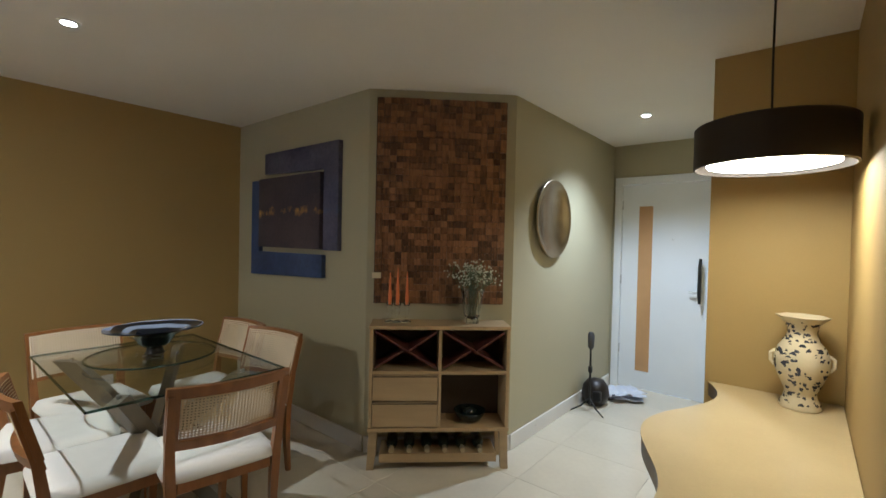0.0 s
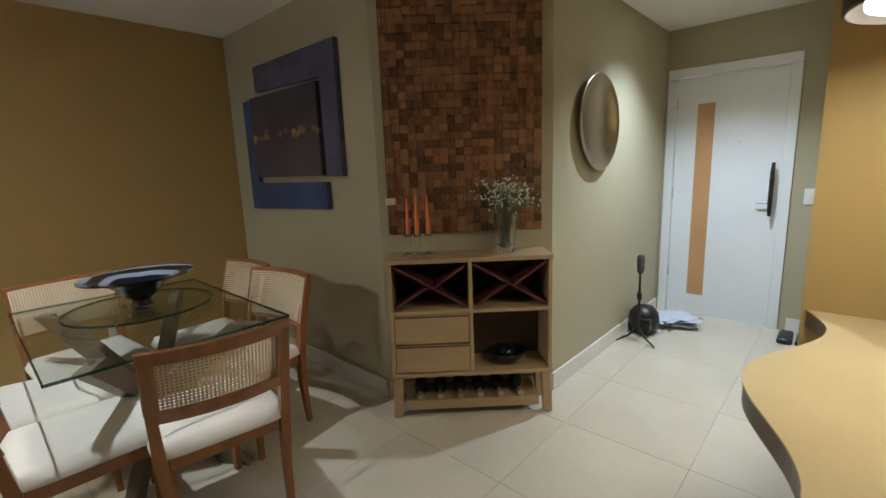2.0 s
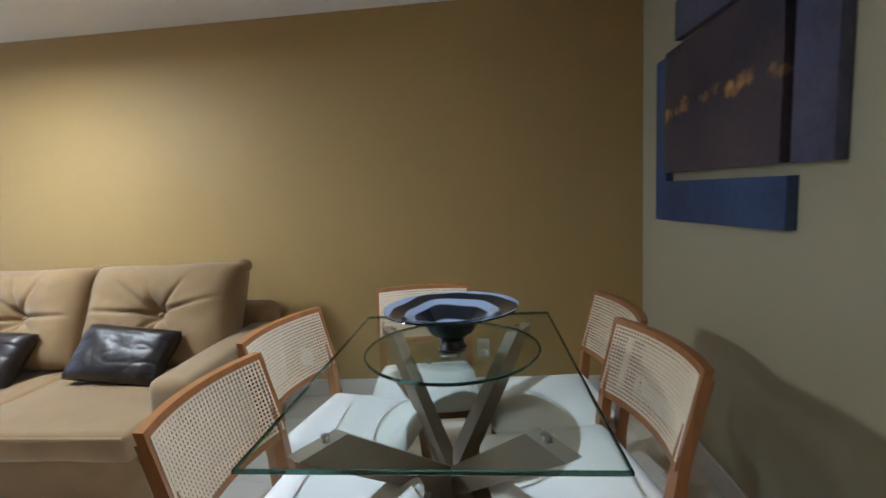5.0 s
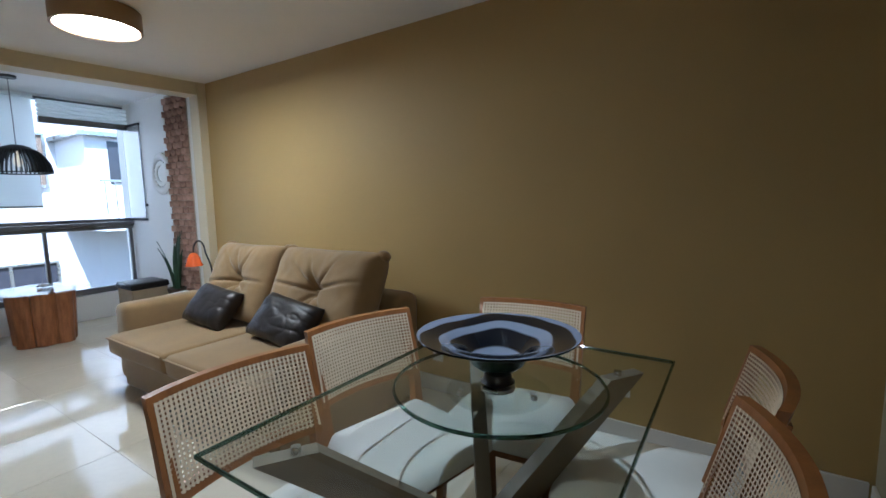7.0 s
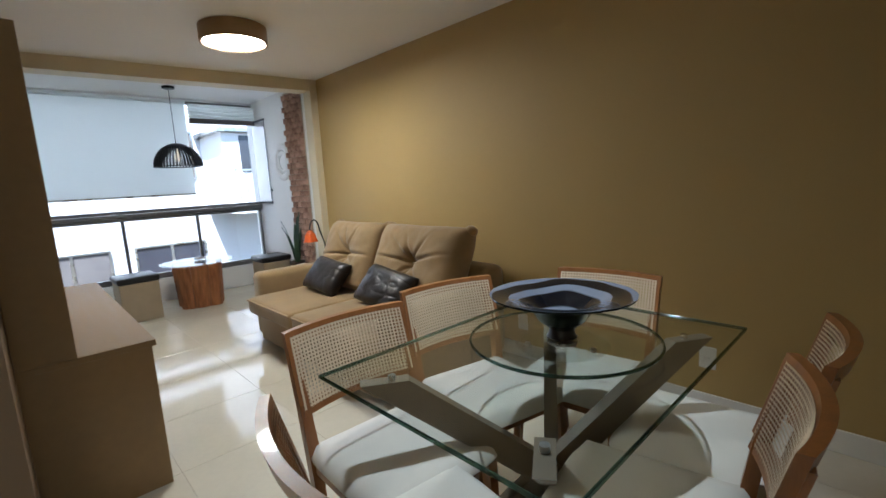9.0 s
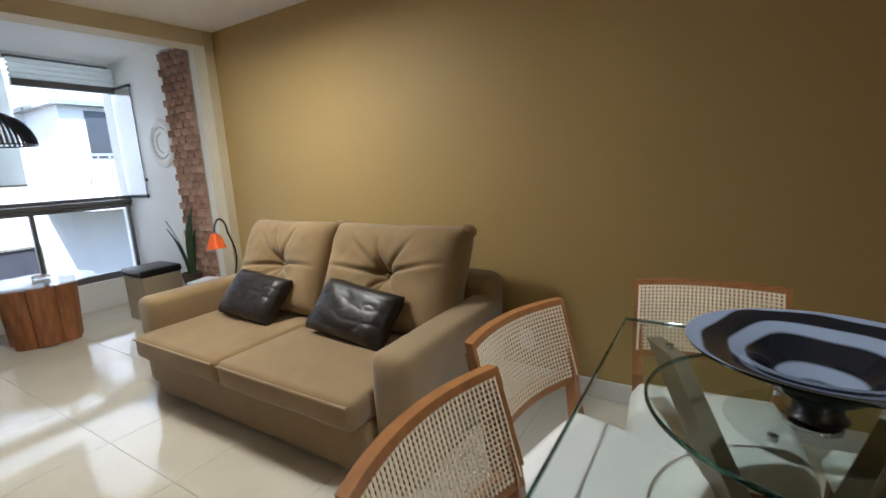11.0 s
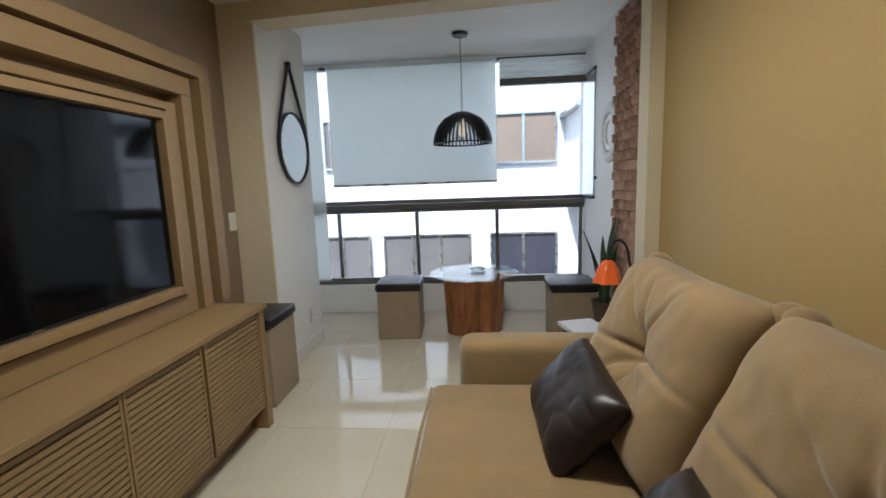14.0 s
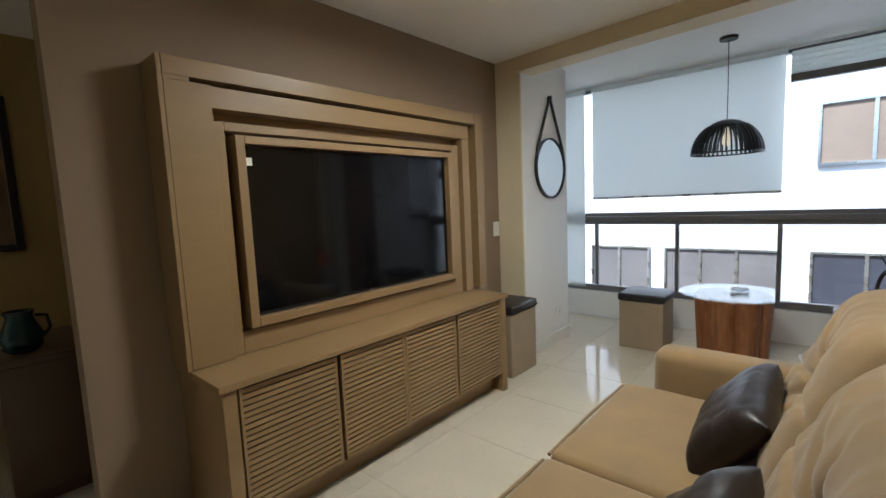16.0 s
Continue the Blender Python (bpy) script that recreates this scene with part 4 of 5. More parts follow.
def wall_plate_switch(name, m, label, category, holes):
    t = thing(name, m, label, category)
    part("cover", box(bm_new(), -0.04, 0.04, 0.0, 0.009, -0.06, 0.06, 0.004), M_PLASTIC, t)
    if holes:
        part("socket", box(bm_new(), -0.02, 0.02, 0.0092, 0.0105, -0.014, 0.014), M_SKIRT, t)
        for x in (-0.009, 0.009):
            part("pin_hole", box(bm_new(), x - 0.0025, x + 0.0025, 0.0106, 0.011, -0.003, 0.003), M_BLACK, t)
    else:
        part("rocker", box(bm_new(), -0.012, 0.012, 0.0092, 0.013, -0.022, 0.022, 0.002), M_SKIRT, t)


wall_plate_switch("wall_socket", pose(-0.001, 1.0, 0.31, 0, 0, 90), "white wall socket near the skirting", "socket", True)
wall_plate_switch("wall_socket", pose(-0.001, 2.192, 0.273, 0, 0, 90), "white wall socket beside the sofa", "socket", True)
wall_plate_switch("light_switch", pose(-3.57, YD + 0.001, 1.07), "white light switch by the entrance door", "switch", False)
wall_plate_switch("light_switch", pose(TV_X + 0.001, 5.06, 1.10, 0, 0, -90), "white light switch beside the television panel", "switch", False)
wall_plate_switch("wall_socket", pose(-2.389, 5.70, 0.28, 0, 0, -90), "white wall socket low on the pier", "socket", True)

# ---- bar corner ----
CZ = 0.72
bar_top = thing("bar_counter", pose(0, 0, 0), "cream stone bar counter with a wavy front edge", "counter")
outline = []
for k in range(61):
    y = -0.78 + 2.26 * k / 60
    x = -3.672 + 0.09 * math.cos(2 * math.pi * (y - 0.04) / 1.13)
    if y > 1.12:
        x -= 0.62 * ((y - 1.12) / 0.36) ** 2.4
    outline.append((max(x, -4.232), y))
outline += [(-4.232, 1.48), (-4.232, -0.782)]
part("stone_top", prism(bm_new(), outline, CZ - 0.006, CZ), M_COUNTER, bar_top, "polished cream top")
part("edge_band", prism(bm_new(), [(x - 0.004 if x > -4.2 else x, y) for x, y in outline], CZ - 0.075, CZ - 0.0065), M_EDGE, bar_top, "dark edge band")
part("support_wall", box(bm_new(), -4.23, -3.98, -0.77, 1.1, 0, CZ - 0.076), M_BROWN, bar_top)

# ornate vase, dark vases
ov = thing("ceramic_vase", pose(-4.075, -0.62, CZ + 0.0005), "cream ceramic vase painted with dark blue flowers", "vase")
prof = [(0.075, 0), (0.08, 0.012), (0.062, 0.05), (0.058, 0.075), (0.078, 0.12), (0.10, 0.18), (0.102, 0.23), (0.088, 0.275), (0.062, 0.315), (0.052, 0.345), (0.06, 0.38), (0.09, 0.412), (0.098, 0.418), (0.09, 0.42), (0.05, 0.37), (0.04, 0.33), (0.001, 0.3)]
part("body", lathe(bm_new(), prof, 48, wave=lambda a, k: 1 + (0.05 * math.cos(8 * a) if k in (11, 12, 13) else 0.012 * math.cos(6 * a))), M_VASE, ov, smooth=50)
rnd = random.Random(9)
deco = bm_new()
for k in range(270):
    z, a = rnd.uniform(0.015, 0.40), rnd.uniform(0, 6.283)
    for (r0, z0), (r1, z1) in zip(prof, prof[1:12]):
        if z0 <= z <= z1:
            r = r0 + (r1 - r0) * (z - z0) / (z1 - z0) + 0.0012
            n = Vector((math.cos(a), math.sin(a), 0))
            s = rnd.uniform(0.004, 0.014)
            q = Matrix.Translation(n * r + Vector((0, 0, z))) @ n.to_track_quat("Z", "Y").to_matrix().to_4x4()
            pts = [deco.verts.new(q @ Vector((s * rnd.uniform(0.5, 1.3) * math.cos(t), s * rnd.uniform(0.5, 1.3) * math.sin(t), 0))) for t in np.linspace(0, 6.283, 7)[:-1]]
            deco.faces.new(pts)
            break
part("glaze_pattern", deco, M_BLUE, ov, "dark blue painted flower pattern")["kind"] = "stuff"
for sx in (-1, 1):
    part("medallion_handle", tube(bm_new(), [(0.094 * sx, 0, 0.25), (0.114 * sx, 0, 0.235), (0.114 * sx, 0, 0.2), (0.098 * sx, 0, 0.18)], 0.008), M_VASE, ov, smooth=50)
for x, y, s in ((-3.95, 1.22, 0.9), (-4.135, 1.13, 1.05)):
    v = thing("black_vase", pose(x, y, CZ + 0.0005), "glossy black-green ceramic vase on the bar", "vase", "dark vases on the bar")
    part("body", lathe(bm_new(), [(0.035 * s, 0), (0.04 * s, 0.005), (0.05 * s, 0.08), (0.078 * s, 0.17), (0.08 * s, 0.205), (0.06 * s, 0.225), (0.030 * s, 0.236), (0.032 * s, 0.244), (0.026 * s, 0.244), (0.024 * s, 0.232), (0.001, 0.2)], 40), M_DARKVASE, v, smooth=50)
    part("mouth_rim", lathe(bm_new(), [(0.03 * s, 0.2445), (0.036 * s, 0.247), (0.037 * s, 0.252), (0.032 * s, 0.254), (0.028 * s, 0.249)], 40, loop=True), M_BLACK, v, "rounded glossy mouth rim", 60)
    v = thing("black_vase", pose(x + 0.0, y - 0.15, CZ + 0.0005), "glossy black teardrop vase with a pointed tip", "vase", "dark vases on the bar")
    part("body", lathe(bm_new(), [(0.03, 0), (0.034, 0.005), (0.052, 0.09), (0.06, 0.135), (0.044, 0.19), (0.014, 0.238), (0.001, 0.248)], 36), M_DARKVASE, v, smooth=50)

# sideboard and mirror beyond the end of the television wall
sd = thing("sideboard", pose(-3.55, 2.32, 0), "dark brown low sideboard in the bar corner", "cabinet")
part("body", box(bm_new(), -0.32, 0.3, -0.26, 0.5, 0.06, 0.68, 0.004), M_EDGE, sd)
part("top", box(bm_new(), -0.33, 0.31, -0.27, 0.5, 0.682, 0.71, 0.004), M_EDGE, sd)
part("plinth", box(bm_new(), -0.3, 0.28, -0.24, 0.48, 0, 0.058), M_EDGE, sd)
jug = thing("glass_jug", pose(-3.42, 2.17, 0.7105), "dark teal glass jug on the sideboard", "jug")
part("body", lathe(bm_new(), [(0.05, 0), (0.075, 0.02), (0.085, 0.08), (0.06, 0.14), (0.05, 0.17), (0.06, 0.2), (0.055, 0.2), (0.045, 0.16), (0.001, 0.03)], 32), mat("teal_glaze", (0.01, 0.04, 0.05), 0.08, vary=0.3), jug, smooth=50)
part("handle", tube(bm_new(), [(0, 0.055, 0.17), (0, 0.10, 0.16), (0, 0.11, 0.1), (0, 0.08, 0.06)], 0.008), M_DARKVASE, jug, smooth=50)
wm = thing("wall_mirror", pose(-4.234, 2.12, 1.62, 0, 0, -90), "black framed mirror on the bar corner wall", "mirror")
part("mirror_glass", box(bm_new(), -0.14, 0.14, 0.002, 0.006, -0.42, 0.42), M_MIRROR, wm)
for x0, x1, z0, z1 in ((-0.18, -0.14, -0.46, 0.46), (0.14, 0.18, -0.46, 0.46), (-0.14, 0.14, 0.42, 0.46), (-0.14, 0.14, -0.46, -0.42)):
    part("frame_side", box(bm_new(), x0, x1, 0, 0.03, z0, z1, 0.006), M_BLACK, wm)

# ---- television unit ----
tv = thing("tv_unit", pose(-0.02, -0.03, 0), "light oak television panel with louvred base cabinet", "cabinet")
PX = -2.42   # front of the panel
part("backboard", box(bm_new(), TV_X + 0.022, -2.53, 2.62, 4.66, 0.7, 1.95), M_MDF, tv)
part("side_board", box(bm_new(), TV_X + 0.022, PX, 2.60, 2.618, 0.695, 1.957, 0.002), M_MDF, tv)
part("front_band", box(bm_new(), -2.529, PX, 2.619, 2.795, 0.696, 1.866, 0.002), M_MDF, tv)
part("front_band", box(bm_new(), -2.529, PX, 2.619, 2.715, 1.8665, 1.8835), M_MDF, tv)
part("front_band", box(bm_new(), -2.529, PX, 2.619, 4.60, 1.884, 1.957, 0.002), M_MDF, tv)
part("front_band", box(bm_new(), -2.529, PX - 0.01, 2.797, 4.53, 1.775, 1.864, 0.002), M_MDF, tv)
part("front_band", box(bm_new(), -2.529, PX, 4.602, 4.686, 0.696, 1.957, 0.002), M_MDF, tv)
part("front_band", box(bm_new(), -2.529, PX - 0.01, 4.455, 4.53, 0.696, 1.773, 0.002), M_MDF, tv)
for y0, y1, z0, z1 in ((2.797, 2.848, 0.696, 1.728), (4.36, 4.43, 0.696, 1.728), (2.849, 4.359, 1.69, 1.728), (2.849, 4.359, 0.696, 0.798)):
    part("inner_board", box(bm_new(), -2.529, PX - 0.03, y0, y1, z0, z1, 0.002), M_MDF, tv)
for y0, y1, z0, z1 in ((2.876, 2.917, 0.812, 1.672), (4.289, 4.33, 0.812, 1.672), (2.918, 4.288, 1.636, 1.672), (2.918, 4.288, 0.812, 0.852)):
    part("screen_surround", box(bm_new(), -2.529, PX + 0.004, y0, y1, z0, z1, 0.003), M_MDF, tv)
part("base_top", box(bm_new(), TV_X + 0.002, -2.15, 2.61, 4.56, 0.665, 0.693, 0.003), M_MDF, tv)
for y in (2.625, 4.49):
    part("base_side", box(bm_new(), TV_X + 0.002, -2.165, y, y + 0.055, 0, 0.664, 0.003), M_MDF, tv)
# block in the darkened brown, for the shade inside the base
part("base_back", box(bm_new(), TV_X + 0.002, -2.24, 2.682, 4.488, 0.13, 0.66), M_INNER, tv, "cabinet inside, darkened for its shade")
part("plinth", box(bm_new(), TV_X + 0.002, -2.26, 2.682, 4.488, 0.0, 0.128), M_MDF, tv)
slat_mesh = {}
for y0, y1 in ((2.69, 3.145), (3.165, 3.58), (3.586, 4.005), (4.025, 4.485)):
    # panel coloured black so the gaps between slats hold their shade
    d = part("door", box(bm_new(), -2.205, -2.192, y0, y1, 0.13, 0.655), M_BLACK, tv, "louvred door, panel blackened as shade between slats")
    for y in (y0, y1 - 0.012):
        part("stile", box(bm_new(), -2.191, -2.17, y, y + 0.012, 0.13, 0.655, 0.001), M_MDF, d)
    w = round(y1 - y0 - 0.026, 4)
    if w not in slat_mesh:
        sb2 = bm_new()
        box(sb2, -0.009, 0.010, -w / 2, w / 2, -0.0088, 0.0088)
        me = bpy.data.meshes.new("slat")
        sb2.to_mesh(me)
        sb2.free()
        me.materials.append(M_MDF)
        slat_mesh[w] = me
    for k in range(21):
        o = new("slat", slat_mesh[w])
        o.parent = d
        o.location = (-2.181, (y0 + y1) / 2, 0.142 + 0.025 * k)
t2 = thing("television", pose(-2.47, 3.573, 1.244), "large black flat television, switched off", "television")
part("casing", box(bm_new(), -0.034, -0.004, -0.684, 0.684, -0.39, 0.39, 0.004), M_BLACK, t2)
part("screen", box(bm_new(), -0.004, 0.0, -0.675, 0.675, -0.374, 0.382), M_SCREEN, t2, "dark glossy screen")
part("logo_bar", box(bm_new(), -0.004, 0.001, -0.02, 0.02, -0.386, -0.379), M_STEEL, t2)
part("sticker", box(bm_new(), -0.0005, 0.001, -0.672, -0.645, 0.3, 0.335), M_PLASTIC, t2, "small pale energy sticker")


def ottoman(x, y, rz, s, h, label):
    o = thing("storage_ottoman", pose(x, y, 0, 0, 0, rz), label, "ottoman", "storage ottomans")
    part("body", box(bm_new(), -s, s, -s, s, 0, h - 0.075, 0.008), M_OTTO, o)
    part("lid", box(bm_new(), -s - 0.012, s + 0.012, -s - 0.012, s + 0.012, h - 0.074, h - 0.006, 0.018, None, 3), M_CAP, o, "black padded leatherette lid", 40)
    part("lid_seam", box(bm_new(), -s - 0.014, s + 0.014, -s - 0.014, s + 0.014, h - 0.056, h - 0.052), M_BLACK, o)


ottoman(-2.43, 4.86, 0, 0.18, 0.56, "beige storage ottoman with black lid beside the television cabinet")
ottoman(-1.71, 6.04, 2, 0.18, 0.49, "beige storage ottoman with black lid by the balcony table")
ottoman(-0.28, 5.88, 0, 0.175, 0.5, "beige storage ottoman with black lid near the balcony wall")

# ---- sofa ----
sofa = thing("sofa", pose(-0.62, 3.28, 0), "tan suede two-seat reclining sofa with buttoned back cushions", "sofa")


def soft_box(x0, x1, y0, y1, z0, z1, r, lumpy=0.006, n=1):
    b = bm_new()
    box(b, x0, x1, y0, y1, z0, z1, r, None, 4)
    bmesh.ops.subdivide_edges(b, edges=[e for e in b.edges if e.calc_length() > 0.18], cuts=5, use_grid_fill=True)
    for v in b.verts:
        k = noise.noise(v.co * 5.5)
        c = Vector(((x0 + x1) / 2, (y0 + y1) / 2, (z0 + z1) / 2))
        v.co += (v.co - c).normalized() * lumpy * k
    return b


part("base", soft_box(-0.52, 0.55, -0.84, 0.86, 0.03, 0.30, 0.02), M_SOFA, sofa, smooth=60)
part("back", soft_box(0.34, 0.58, -0.98, 1.0, 0.03, 0.70, 0.07), M_SOFA, sofa, smooth=60)
part("arm", soft_box(-0.51, 0.4, -1.04, -0.85, 0.03, 0.60, 0.05), M_SOFA, sofa, smooth=60)
part("arm", soft_box(-0.49, 0.4, 0.86, 1.045, 0.03, 0.60, 0.05), M_SOFA, sofa, smooth=60)
for y0, y1 in ((-0.845, 0.045), (0.051, 0.855)):
    b = soft_box(-0.615, 0.33, y0, y1, 0.29, 0.425, 0.035, 0.008)
    yc = (y0 + y1) / 2
    for v in b.verts:
        if v.co.z > 0.36:
            r = math.hypot((v.co.x + 0.2) / 0.35, (v.co.y - yc) / 0.38)
            v.co.z += 0.022 * max(0, 1 - r * r) - 0.02 * math.exp(-(((v.co.x + 0.2) / 0.06) ** 2 + ((v.co.y - yc) / 0.06) ** 2))
    seat = part("seat_cushion", b, M_SOFA, sofa, smooth=60)
    part("piping", tube(bm_new(), [(-0.617, y0 + 0.02, 0.405), (-0.622, yc, 0.408), (-0.617, y1 - 0.02, 0.405)], 0.007, 8), M_SOFA, seat, smooth=60)
for yc, w, seed in ((-0.435, 0.93, 1), (0.435, 0.80, 2)):
    b = pillow(w, 0.62, 0.32, 0.10, 0.045, seed, 80)
    mm = Matrix.Translation((0.215, yc, 0.69)) @ Matrix.Rotation(radians(24), 4, "Y") @ Matrix.Rotation(radians(-90), 4, "Z")
    b.transform(mm)
    c = part("back_cushion", b, M_SOFA, sofa, smooth=75)
    bt = bm_new()
    bmesh.ops.create_uvsphere(bt, u_segments=12, v_segments=8, radius=0.014, matrix=mm @ Matrix.Translation((0, -0.045, 0)))
    part("button", bt, M_SOFA, c, smooth=60)
    for s in (-1, 1):
        ear = bm_new()
        bmesh.ops.create_uvsphere(ear, u_segments=14, v_segments=10, radius=0.042, matrix=mm @ Matrix.Translation((s * (w / 2 - 0.02), 0, 0.292)) @ Matrix.Diagonal((1.0, 1.2, 0.9, 1)))
        part("gathered_corner", ear, M_SOFA, c, smooth=60)
for x, y, tilt, turn, seed in ((-0.71, 3.70, 40, -84, 3), (-0.70, 2.89, 40, -88, 5)):
    p = thing("throw_pillow", Matrix.Translation((x, y, 0.43 + 0.135)) @ Matrix.Rotation(radians(turn), 4, "Z") @ Matrix.Rotation(radians(-tilt), 4, "X") @ Matrix.Rotation(radians(7), 4, "Y"),
              "dark brown leather throw pillow leaning on the sofa back", "pillow", "leather pillows")
    b = pillow(0.54 if seed == 5 else 0.46, 0.31, 0.15, 0.0, 0.0, seed, 56, 4)
    for v in b.verts:
        edge = abs(v.co.x) / 0.25
        crease = 1 - abs(noise.noise(Vector((v.co.x * 9 + seed, v.co.z * 16 + 3 * v.co.x, seed))))
        v.co.y += (1 if v.co.y > 0 else -1) * (crease ** 6 * -0.0035 + 0.003 * noise.noise(v.co * 14)) * (0.5 + edge) * min(1, abs(v.co.y) / 0.03)
    part("cover", b, M_LEATHER, p, smooth=75)

# ---- balcony things ----
bt2 = thing("log_table", pose(-1.07, 6.1, 0), "round glass table on a red-brown split log base", "table")
for k in range(7):
    a = 2 * math.pi * k / 7
    lg = bm_new()
    cx, cy, r = 0.165 * math.cos(a), 0.165 * math.sin(a), 0.105
    pts = []
    for i in range(14):
        q = 2 * math.pi * i / 14
        rr = r * (1 + 0.14 * noise.noise(Vector((math.cos(q) * 2, math.sin(q) * 2, k * 3.1))))
        pts.append((cx + rr * math.cos(q), cy + rr * math.sin(q)))
    prism(lg, pts, 0.02, 0.515)
    for v in lg.verts:
        f = 0.9 + 0.1 * v.co.z / 0.5
        v.co.x, v.co.y = v.co.x * f, v.co.y * f
        if v.co.z < 0.1:
            v.co.z = 0.0 + 0.012 * (k % 2)
    part("log", lg, M_TRUNK, bt2, smooth=35)
g = part("glass_top", lathe(bm_new(), [(0.38, 0.516), (0.386, 0.521), (0.38, 0.526), (0.001, 0.5262)], 72), M_THIN, bt2, "round clear glass top")
g.visible_shadow = False
ct = thing("glass_tray", pose(-1.03, 6.13, 0.5267), "small clear glass ashtray on the balcony table", "tray")
part("dish", lathe(bm_new(), [(0.05, 0), (0.06, 0.005), (0.065, 0.03), (0.06, 0.03), (0.05, 0.012), (0.001, 0.01)], 24), M_CRYSTAL, ct, smooth=50)

rm = thing("round_mirror", pose(-2.389, 5.57, 1.597, 0, 0, -90), "round mirror hung from a black leather strap", "mirror")
mir = lathe(bm_new(), [(0.245, 0.012), (0.245, 0.018), (0.001, 0.0182)], 64)
mir.transform(Matrix.Rotation(radians(-90), 4, "X"))
part("mirror_glass", mir, M_MIRROR, rm)
hoop = lathe(bm_new(), [(0.246, 0.0), (0.26, 0.0), (0.262, 0.028), (0.248, 0.028)], 64, loop=True)
hoop.transform(Matrix.Rotation(radians(-90), 4, "X"))
part("hoop", hoop, M_BLACK, rm, "black hoop", 40)
for s in (-1, 1):
    st = bm_new()
    tube(st, [(0.256 * s, 0.016, 0.02), (0.225 * s, 0.018, 0.17), (0.01 * s, 0.016, 0.59)], 0.013, square=True)
    part("strap", st, M_BLACK, rm, "black leather strap")
pg = lathe(bm_new(), [(0.018, 0), (0.02, 0.03), (0.001, 0.034)], 16)
pg.transform(Matrix.Translation((0, 0, 0.6)) @ Matrix.Rotation(radians(-90), 4, "X"))
part("peg", pg, M_BLACK, rm)

sm = thing("ornate_wall_plate", pose(0.019, 5.89, 1.647, 0, -90, 0), "white round ornate frame on the balcony wall", "wall decoration")
part("outer_ring", lathe(bm_new(), [(0.15, 0), (0.225, 0), (0.23, 0.015), (0.2, 0.03), (0.16, 0.022), (0.15, 0.01)], 72, loop=True, wave=lambda a, k: 1 + 0.02 * math.cos(24 * a)), M_WHITE, sm, smooth=50)
part("inner_ring", lathe(bm_new(), [(0.09, 0), (0.14, 0), (0.14, 0.012), (0.11, 0.02), (0.09, 0.012)], 60, loop=True, wave=lambda a, k: 1 + 0.03 * math.cos(16 * a)), M_PLASTIC, sm, smooth=50)
for k in range(16):
    a = 2 * math.pi * k / 16
    part("petal", lathe(bm_new(), [(0.012, 0.0), (0.014, 0.012), (0.006, 0.02), (0.001, 0.021)], 10, (0.147 * math.cos(a), 0.147 * math.sin(a), 0)), M_WHITE, sm)
part("centre", lathe(bm_new(), [(0.085, 0.001), (0.085, 0.006), (0.001, 0.007)], 40), M_PLASTIC, sm)

# snake plant
sp = thing("potted_plant", pose(-0.13, 5.46, 0), "tall snake plant in a dark pot on a small stand", "plant")
part("stand", lathe(bm_new(), [(0.10, 0), (0.11, 0.01), (0.10, 0.25), (0.11, 0.26), (0.001, 0.261)], 24), M_POT, sp, smooth=40)
part("pot", lathe(bm_new(), [(0.06, 0.262), (0.085, 0.4), (0.09, 0.43), (0.08, 0.43), (0.07, 0.4), (0.001, 0.4)], 28), M_POT, sp, smooth=40)
rnd = random.Random(12)
for k in range(9):
    a, ln = rnd.uniform(0, 6.283), rnd.uniform(0.32, 0.66)
    lean = rnd.uniform(0.04, 0.17)
    lf = bm_new()
    rows = []
    yaw = rnd.uniform(0, 3.14)
    for i in range(9):
        q = i / 8
        c = Vector((math.cos(a) * (0.02 + lean * q * q), math.sin(a) * (0.02 + lean * q * q), 0.39 + ln * q))
        wd = 0.022 * (0.7 + 1.3 * q - 2.0 * q ** 3) if q < 0.98 else 0.001
        wd = max(wd, 0.001)
        sv = Vector((math.cos(yaw + 0.8 * q), math.sin(yaw + 0.8 * q), 0))
        nv = Vector((-sv.y, sv.x, 0))
        rows.append([lf.verts.new(c - sv * wd), lf.verts.new(c + nv * 0.005), lf.verts.new(c + sv * wd), lf.verts.new(c - nv * 0.002)])
    for p, q in zip(rows, rows[1:]):
        for i in range(4):
            lf.faces.new((p[i], p[(i + 1) % 4], q[(i + 1) % 4], q[i]))
    part("leaf", lf, M_LEAF, sp, smooth=70)

# orange flower lamp on a side table behind the sofa arm
stb = thing("side_table", pose(-0.26, 4.66, 0), "small dark side table behind the sofa arm", "table")
part("top", lathe(bm_new(), [(0.15, 0.42), (0.155, 0.43), (0.15, 0.44)], 36), M_POT, stb)
part("column", tube(bm_new(), [(0, 0, 0.02), (0, 0, 0.42)], 0.018), M_POT, stb)
part("foot", lathe(bm_new(), [(0.12, 0), (0.12, 0.012), (0.02, 0.02)], 30), M_POT, stb)
fl = thing("table_lamp", pose(-0.24, 4.69, 0.4405), "gooseneck lamp with an orange tulip glass shade", "lamp")
part("base", lathe(bm_new(), [(0.07, 0), (0.07, 0.01), (0.02, 0.02)], 24), M_BLACK, fl)
neck = []
for k in range(25):
    q = k / 24
    if q < 0.5:
        s = q / 0.5
        neck.append((0.02 + 0.05 * math.sin(math.pi * s), -0.02, 0.015 + 0.40 * s))
    else:
        a = math.pi * (q - 0.5) / 0.5
        neck.append((0.02 - 0.055 * (1 - math.cos(a)), -0.02, 0.415 + 0.11 * math.sin(a) + 0.02 * (q - 0.5)))
part("gooseneck", tube(bm_new(), neck, 0.0075, 8), M_BLACK, fl, smooth=60)
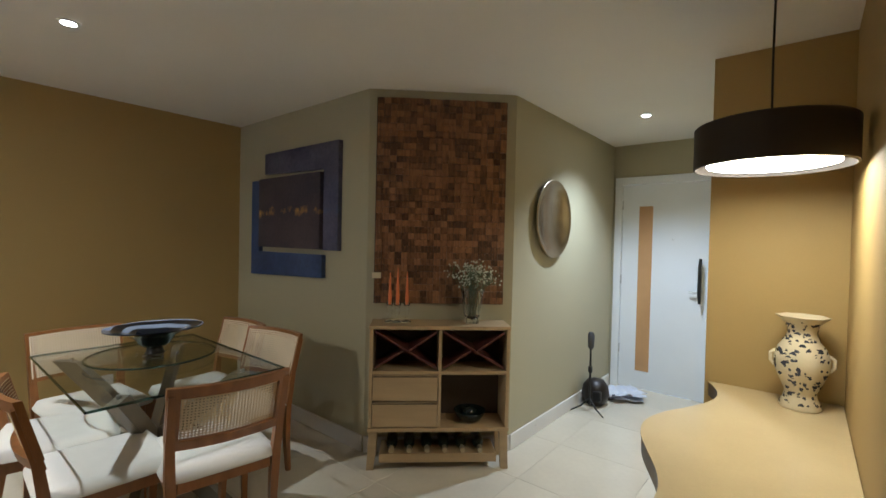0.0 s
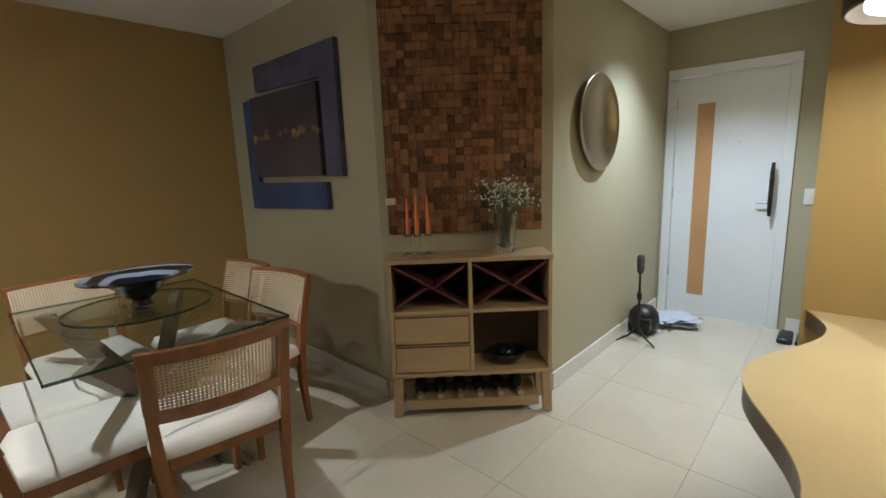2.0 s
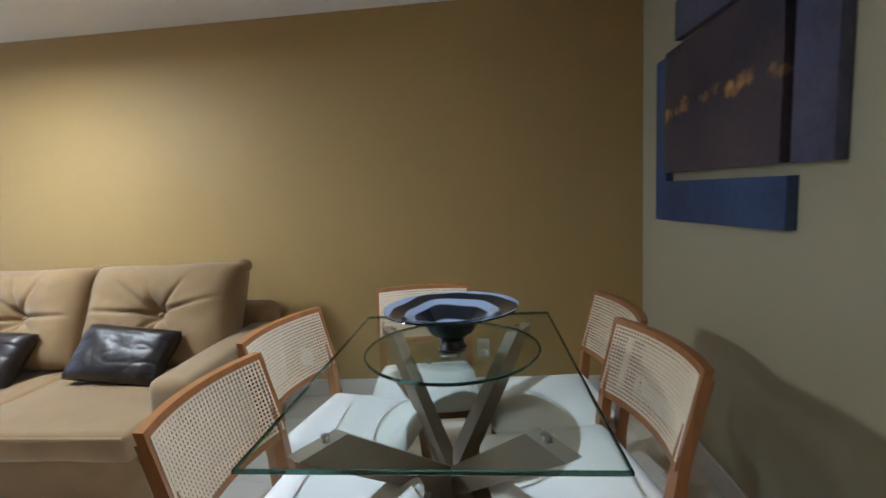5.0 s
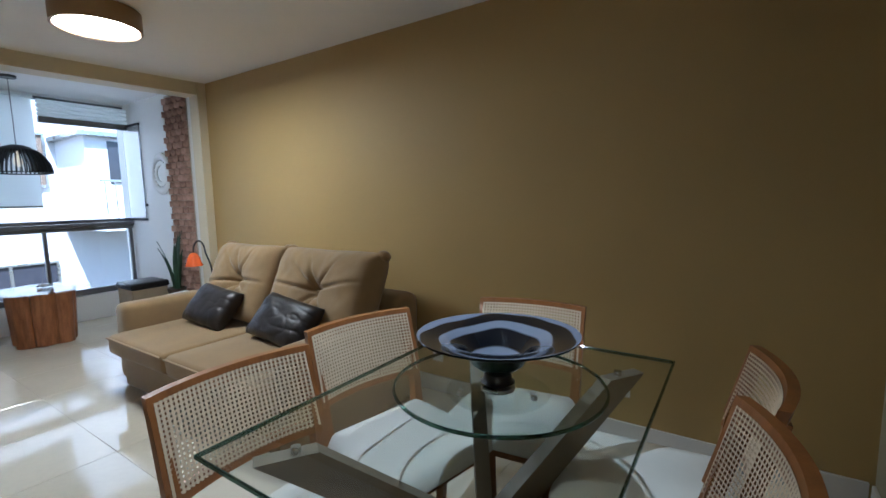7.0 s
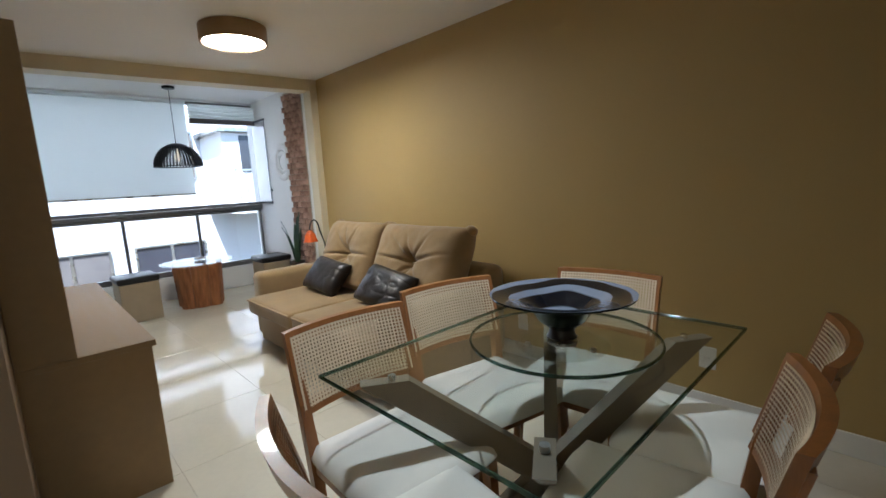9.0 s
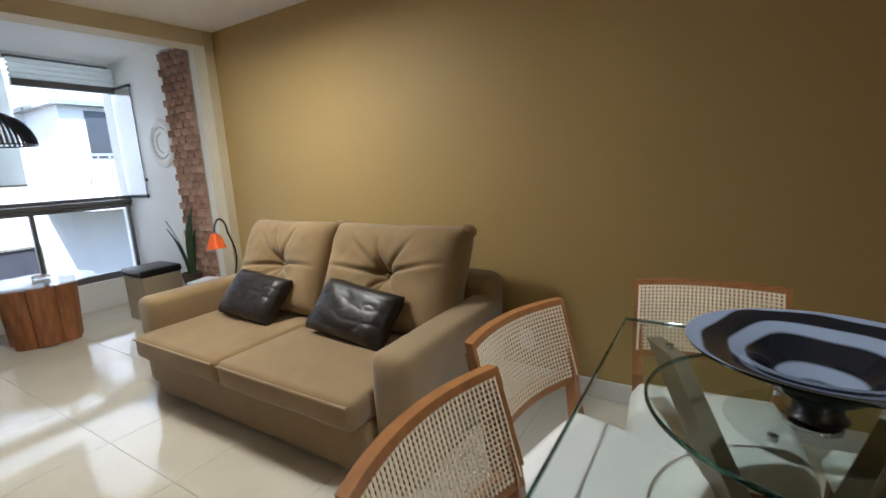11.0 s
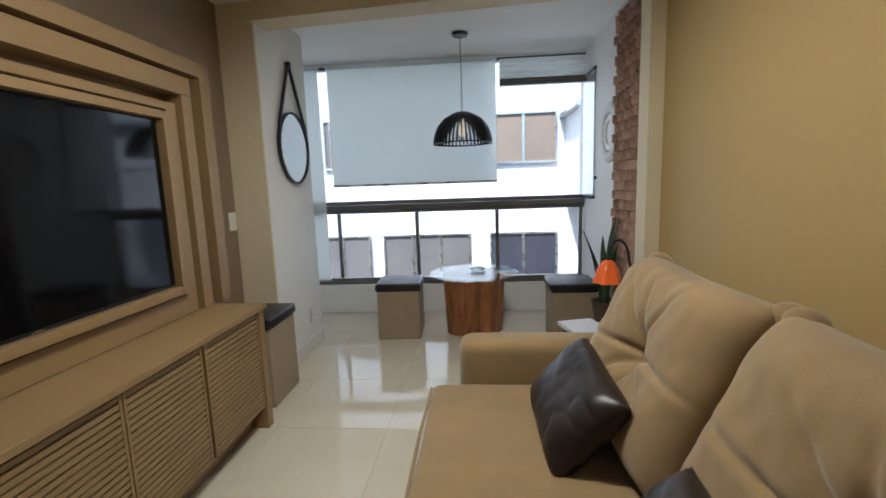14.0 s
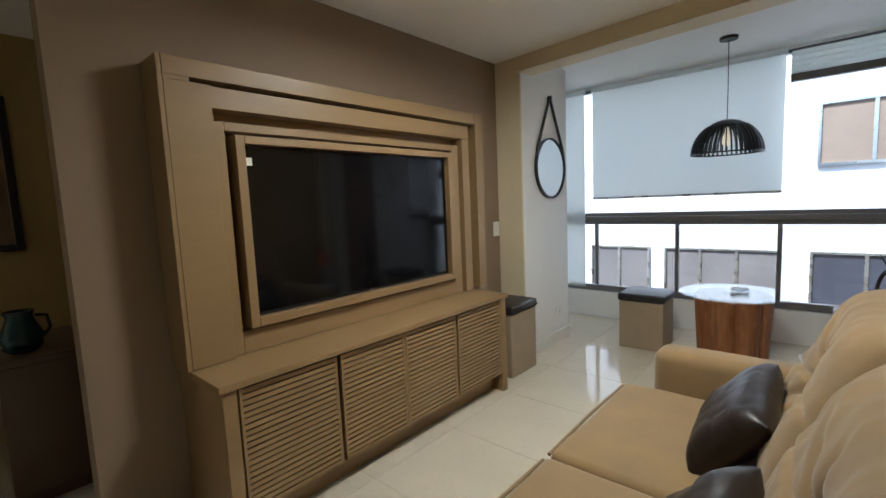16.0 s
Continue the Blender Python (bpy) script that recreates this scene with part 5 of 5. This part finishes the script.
part("shade", lathe(bm_new(), [(0.012, 0.425), (0.03, 0.415), (0.055, 0.375), (0.062, 0.335), (0.075, 0.305), (0.07, 0.305), (0.057, 0.335), (0.048, 0.375), (0.001, 0.41)], 40, (-0.09, -0.02, 0), wave=lambda a, k: 1 + (0.09 * math.cos(6 * a) if k in (3, 4, 5, 6) else 0.03 * math.cos(6 * a))), M_ORANGE, fl, "orange scalloped glass shade", 60)
bkm = thing("magazine", pose(-0.46, 4.60, 0.0, 0, 0, 15), "stack of magazines on a low stool", "magazine")
part("stool", box(bm_new(), -0.08, 0.08, -0.1, 0.1, 0, 0.5, 0.004), M_POT, bkm)
part("cover", box(bm_new(), -0.1, 0.1, -0.13, 0.13, 0.5005, 0.52, 0.002), M_PAPER, bkm)

# ---- repeated pieces: clay tiles, mosaic blocks, floor tiles ----
strip = thing("clay_tile_strip", pose(0.019, 5.47, 0), "strip of rough pinkish cut clay tiles on the wall", "wall cladding")
strip["kind"] = "structure"
part("backing", box(bm_new(), -0.01, 0.0, -0.22, 0.22, 0.0, H - 0.002), M_GROUT, strip)
tm = []
for k in range(3):
    b = bm_new()
    vs = [b.verts.new(v) for v in ((0, -0.026, -0.032), (0, 0.026, -0.032), (0, 0.026, 0.032), (0, -0.026, 0.032),
                                   (-0.006 - 0.004 * k, -0.024, -0.03), (-0.03 - 0.004 * k, 0.022, -0.03), (-0.03 - 0.004 * k, 0.022, 0.03), (-0.006, -0.024, 0.03))]
    for q in ((0, 1, 2, 3), (7, 6, 5, 4), (0, 4, 5, 1), (1, 5, 6, 2), (2, 6, 7, 3), (3, 7, 4, 0)):
        b.faces.new([vs[i] for i in q])
    bmesh.ops.recalc_face_normals(b, faces=b.faces)
    me = bpy.data.meshes.new("tile")
    b.to_mesh(me)
    b.free()
    me.materials.append(M_BRICK)
    tm.append(me)
rnd = random.Random(2)
for r in range(36):
    for c in range(8):
        o = new("tile", tm[rnd.randrange(3)])
        o.parent = strip
        o.location = (-0.0105, -0.193 + 0.055 * c, 0.035 + 0.0672 * r)
        o.rotation_euler = (math.pi * ((r + c) % 2), 0, 0)

mosaic = thing("wood_mosaic", COL @ pose(0.49, -0.001, 1.02), "dark brown mosaic panel of small wooden blocks", "wall panel")
NC, NR, BW, BH = 20, 32, 0.0435, 0.0428
part("backing", box(bm_new(), -0.44, 0.44, -0.008, 0.0, -0.005, NR * BH + 0.005), M_INNER, mosaic)
bmx = []
for d in (0.012, 0.018, 0.024, 0.03):
    for tilt in (0, 0.006):
        b = bm_new()
        x, z = BW / 2 - 0.0007, BH / 2 - 0.0007
        vs = [b.verts.new(v) for v in ((-x, 0, -z), (x, 0, -z), (x, 0, z), (-x, 0, z), (-x, -d, -z), (x, -d - tilt, -z), (x, -d, z), (-x, -d + tilt * 0.5, z))]
        for q in ((0, 1, 2, 3), (7, 6, 5, 4), (0, 4, 5, 1), (1, 5, 6, 2), (2, 6, 7, 3), (3, 7, 4, 0)):
            b.faces.new([vs[i] for i in q])
        bmesh.ops.recalc_face_normals(b, faces=b.faces)
        me = bpy.data.meshes.new("block")
        b.to_mesh(me)
        b.free()
        me.materials.append(M_WALNUT)
        bmx.append(me)
rnd = random.Random(3)
rest_v, rest_f = [], []
for r in range(NR):
    for c in range(NC):
        place = Vector((-0.435 + BW * (c + 0.5), -0.0082, BH * (r + 0.5)))
        me = bmx[rnd.randrange(len(bmx))]
        if r < 15:
            o = new("block", me)
            o.parent = mosaic
            o.location = place
        else:
            k = len(rest_v)
            rest_v += [tuple(v.co + place) for v in me.vertices]
            rest_f += [tuple(k + i for i in p.vertices) for p in me.polygons]
me = bpy.data.meshes.new("block_field")
me.from_pydata(rest_v, [], rest_f)
me.materials.append(M_WALNUT)
ub = new("block_field", me)
ub.parent = mosaic
ub["kind"] = "stuff"
swp = thing("mosaic_switch", COL @ pose(0.07, -0.036, 1.205), "small beige switch plate on the mosaic panel", "switch")
part("cover", box(bm_new(), -0.03, 0.03, -0.008, 0, -0.02, 0.02, 0.003), M_CREAM, swp)

T = 0.61
b = bm_new()
h = T / 2 - 0.0012
box(b, -h, h, -h, h, -0.008, 0.0, 0.0012, None, 1)
tile_me = bpy.data.meshes.new("floor_tile")
b.to_mesh(tile_me)
b.free()
tile_me.materials.append(M_TILE)
for i in range(-4, 4):
    for j in range(-10, 7):
        x, y = -2.14 + T * (i + 0.5), 3.25 + T * (j + 0.5)
        if -4.6 < x < 0.2 and -2.95 < y < 6.95:
            o = new("floor_tile", tile_me)
            o.parent = floor
            o.location = (x, y, 0.0)
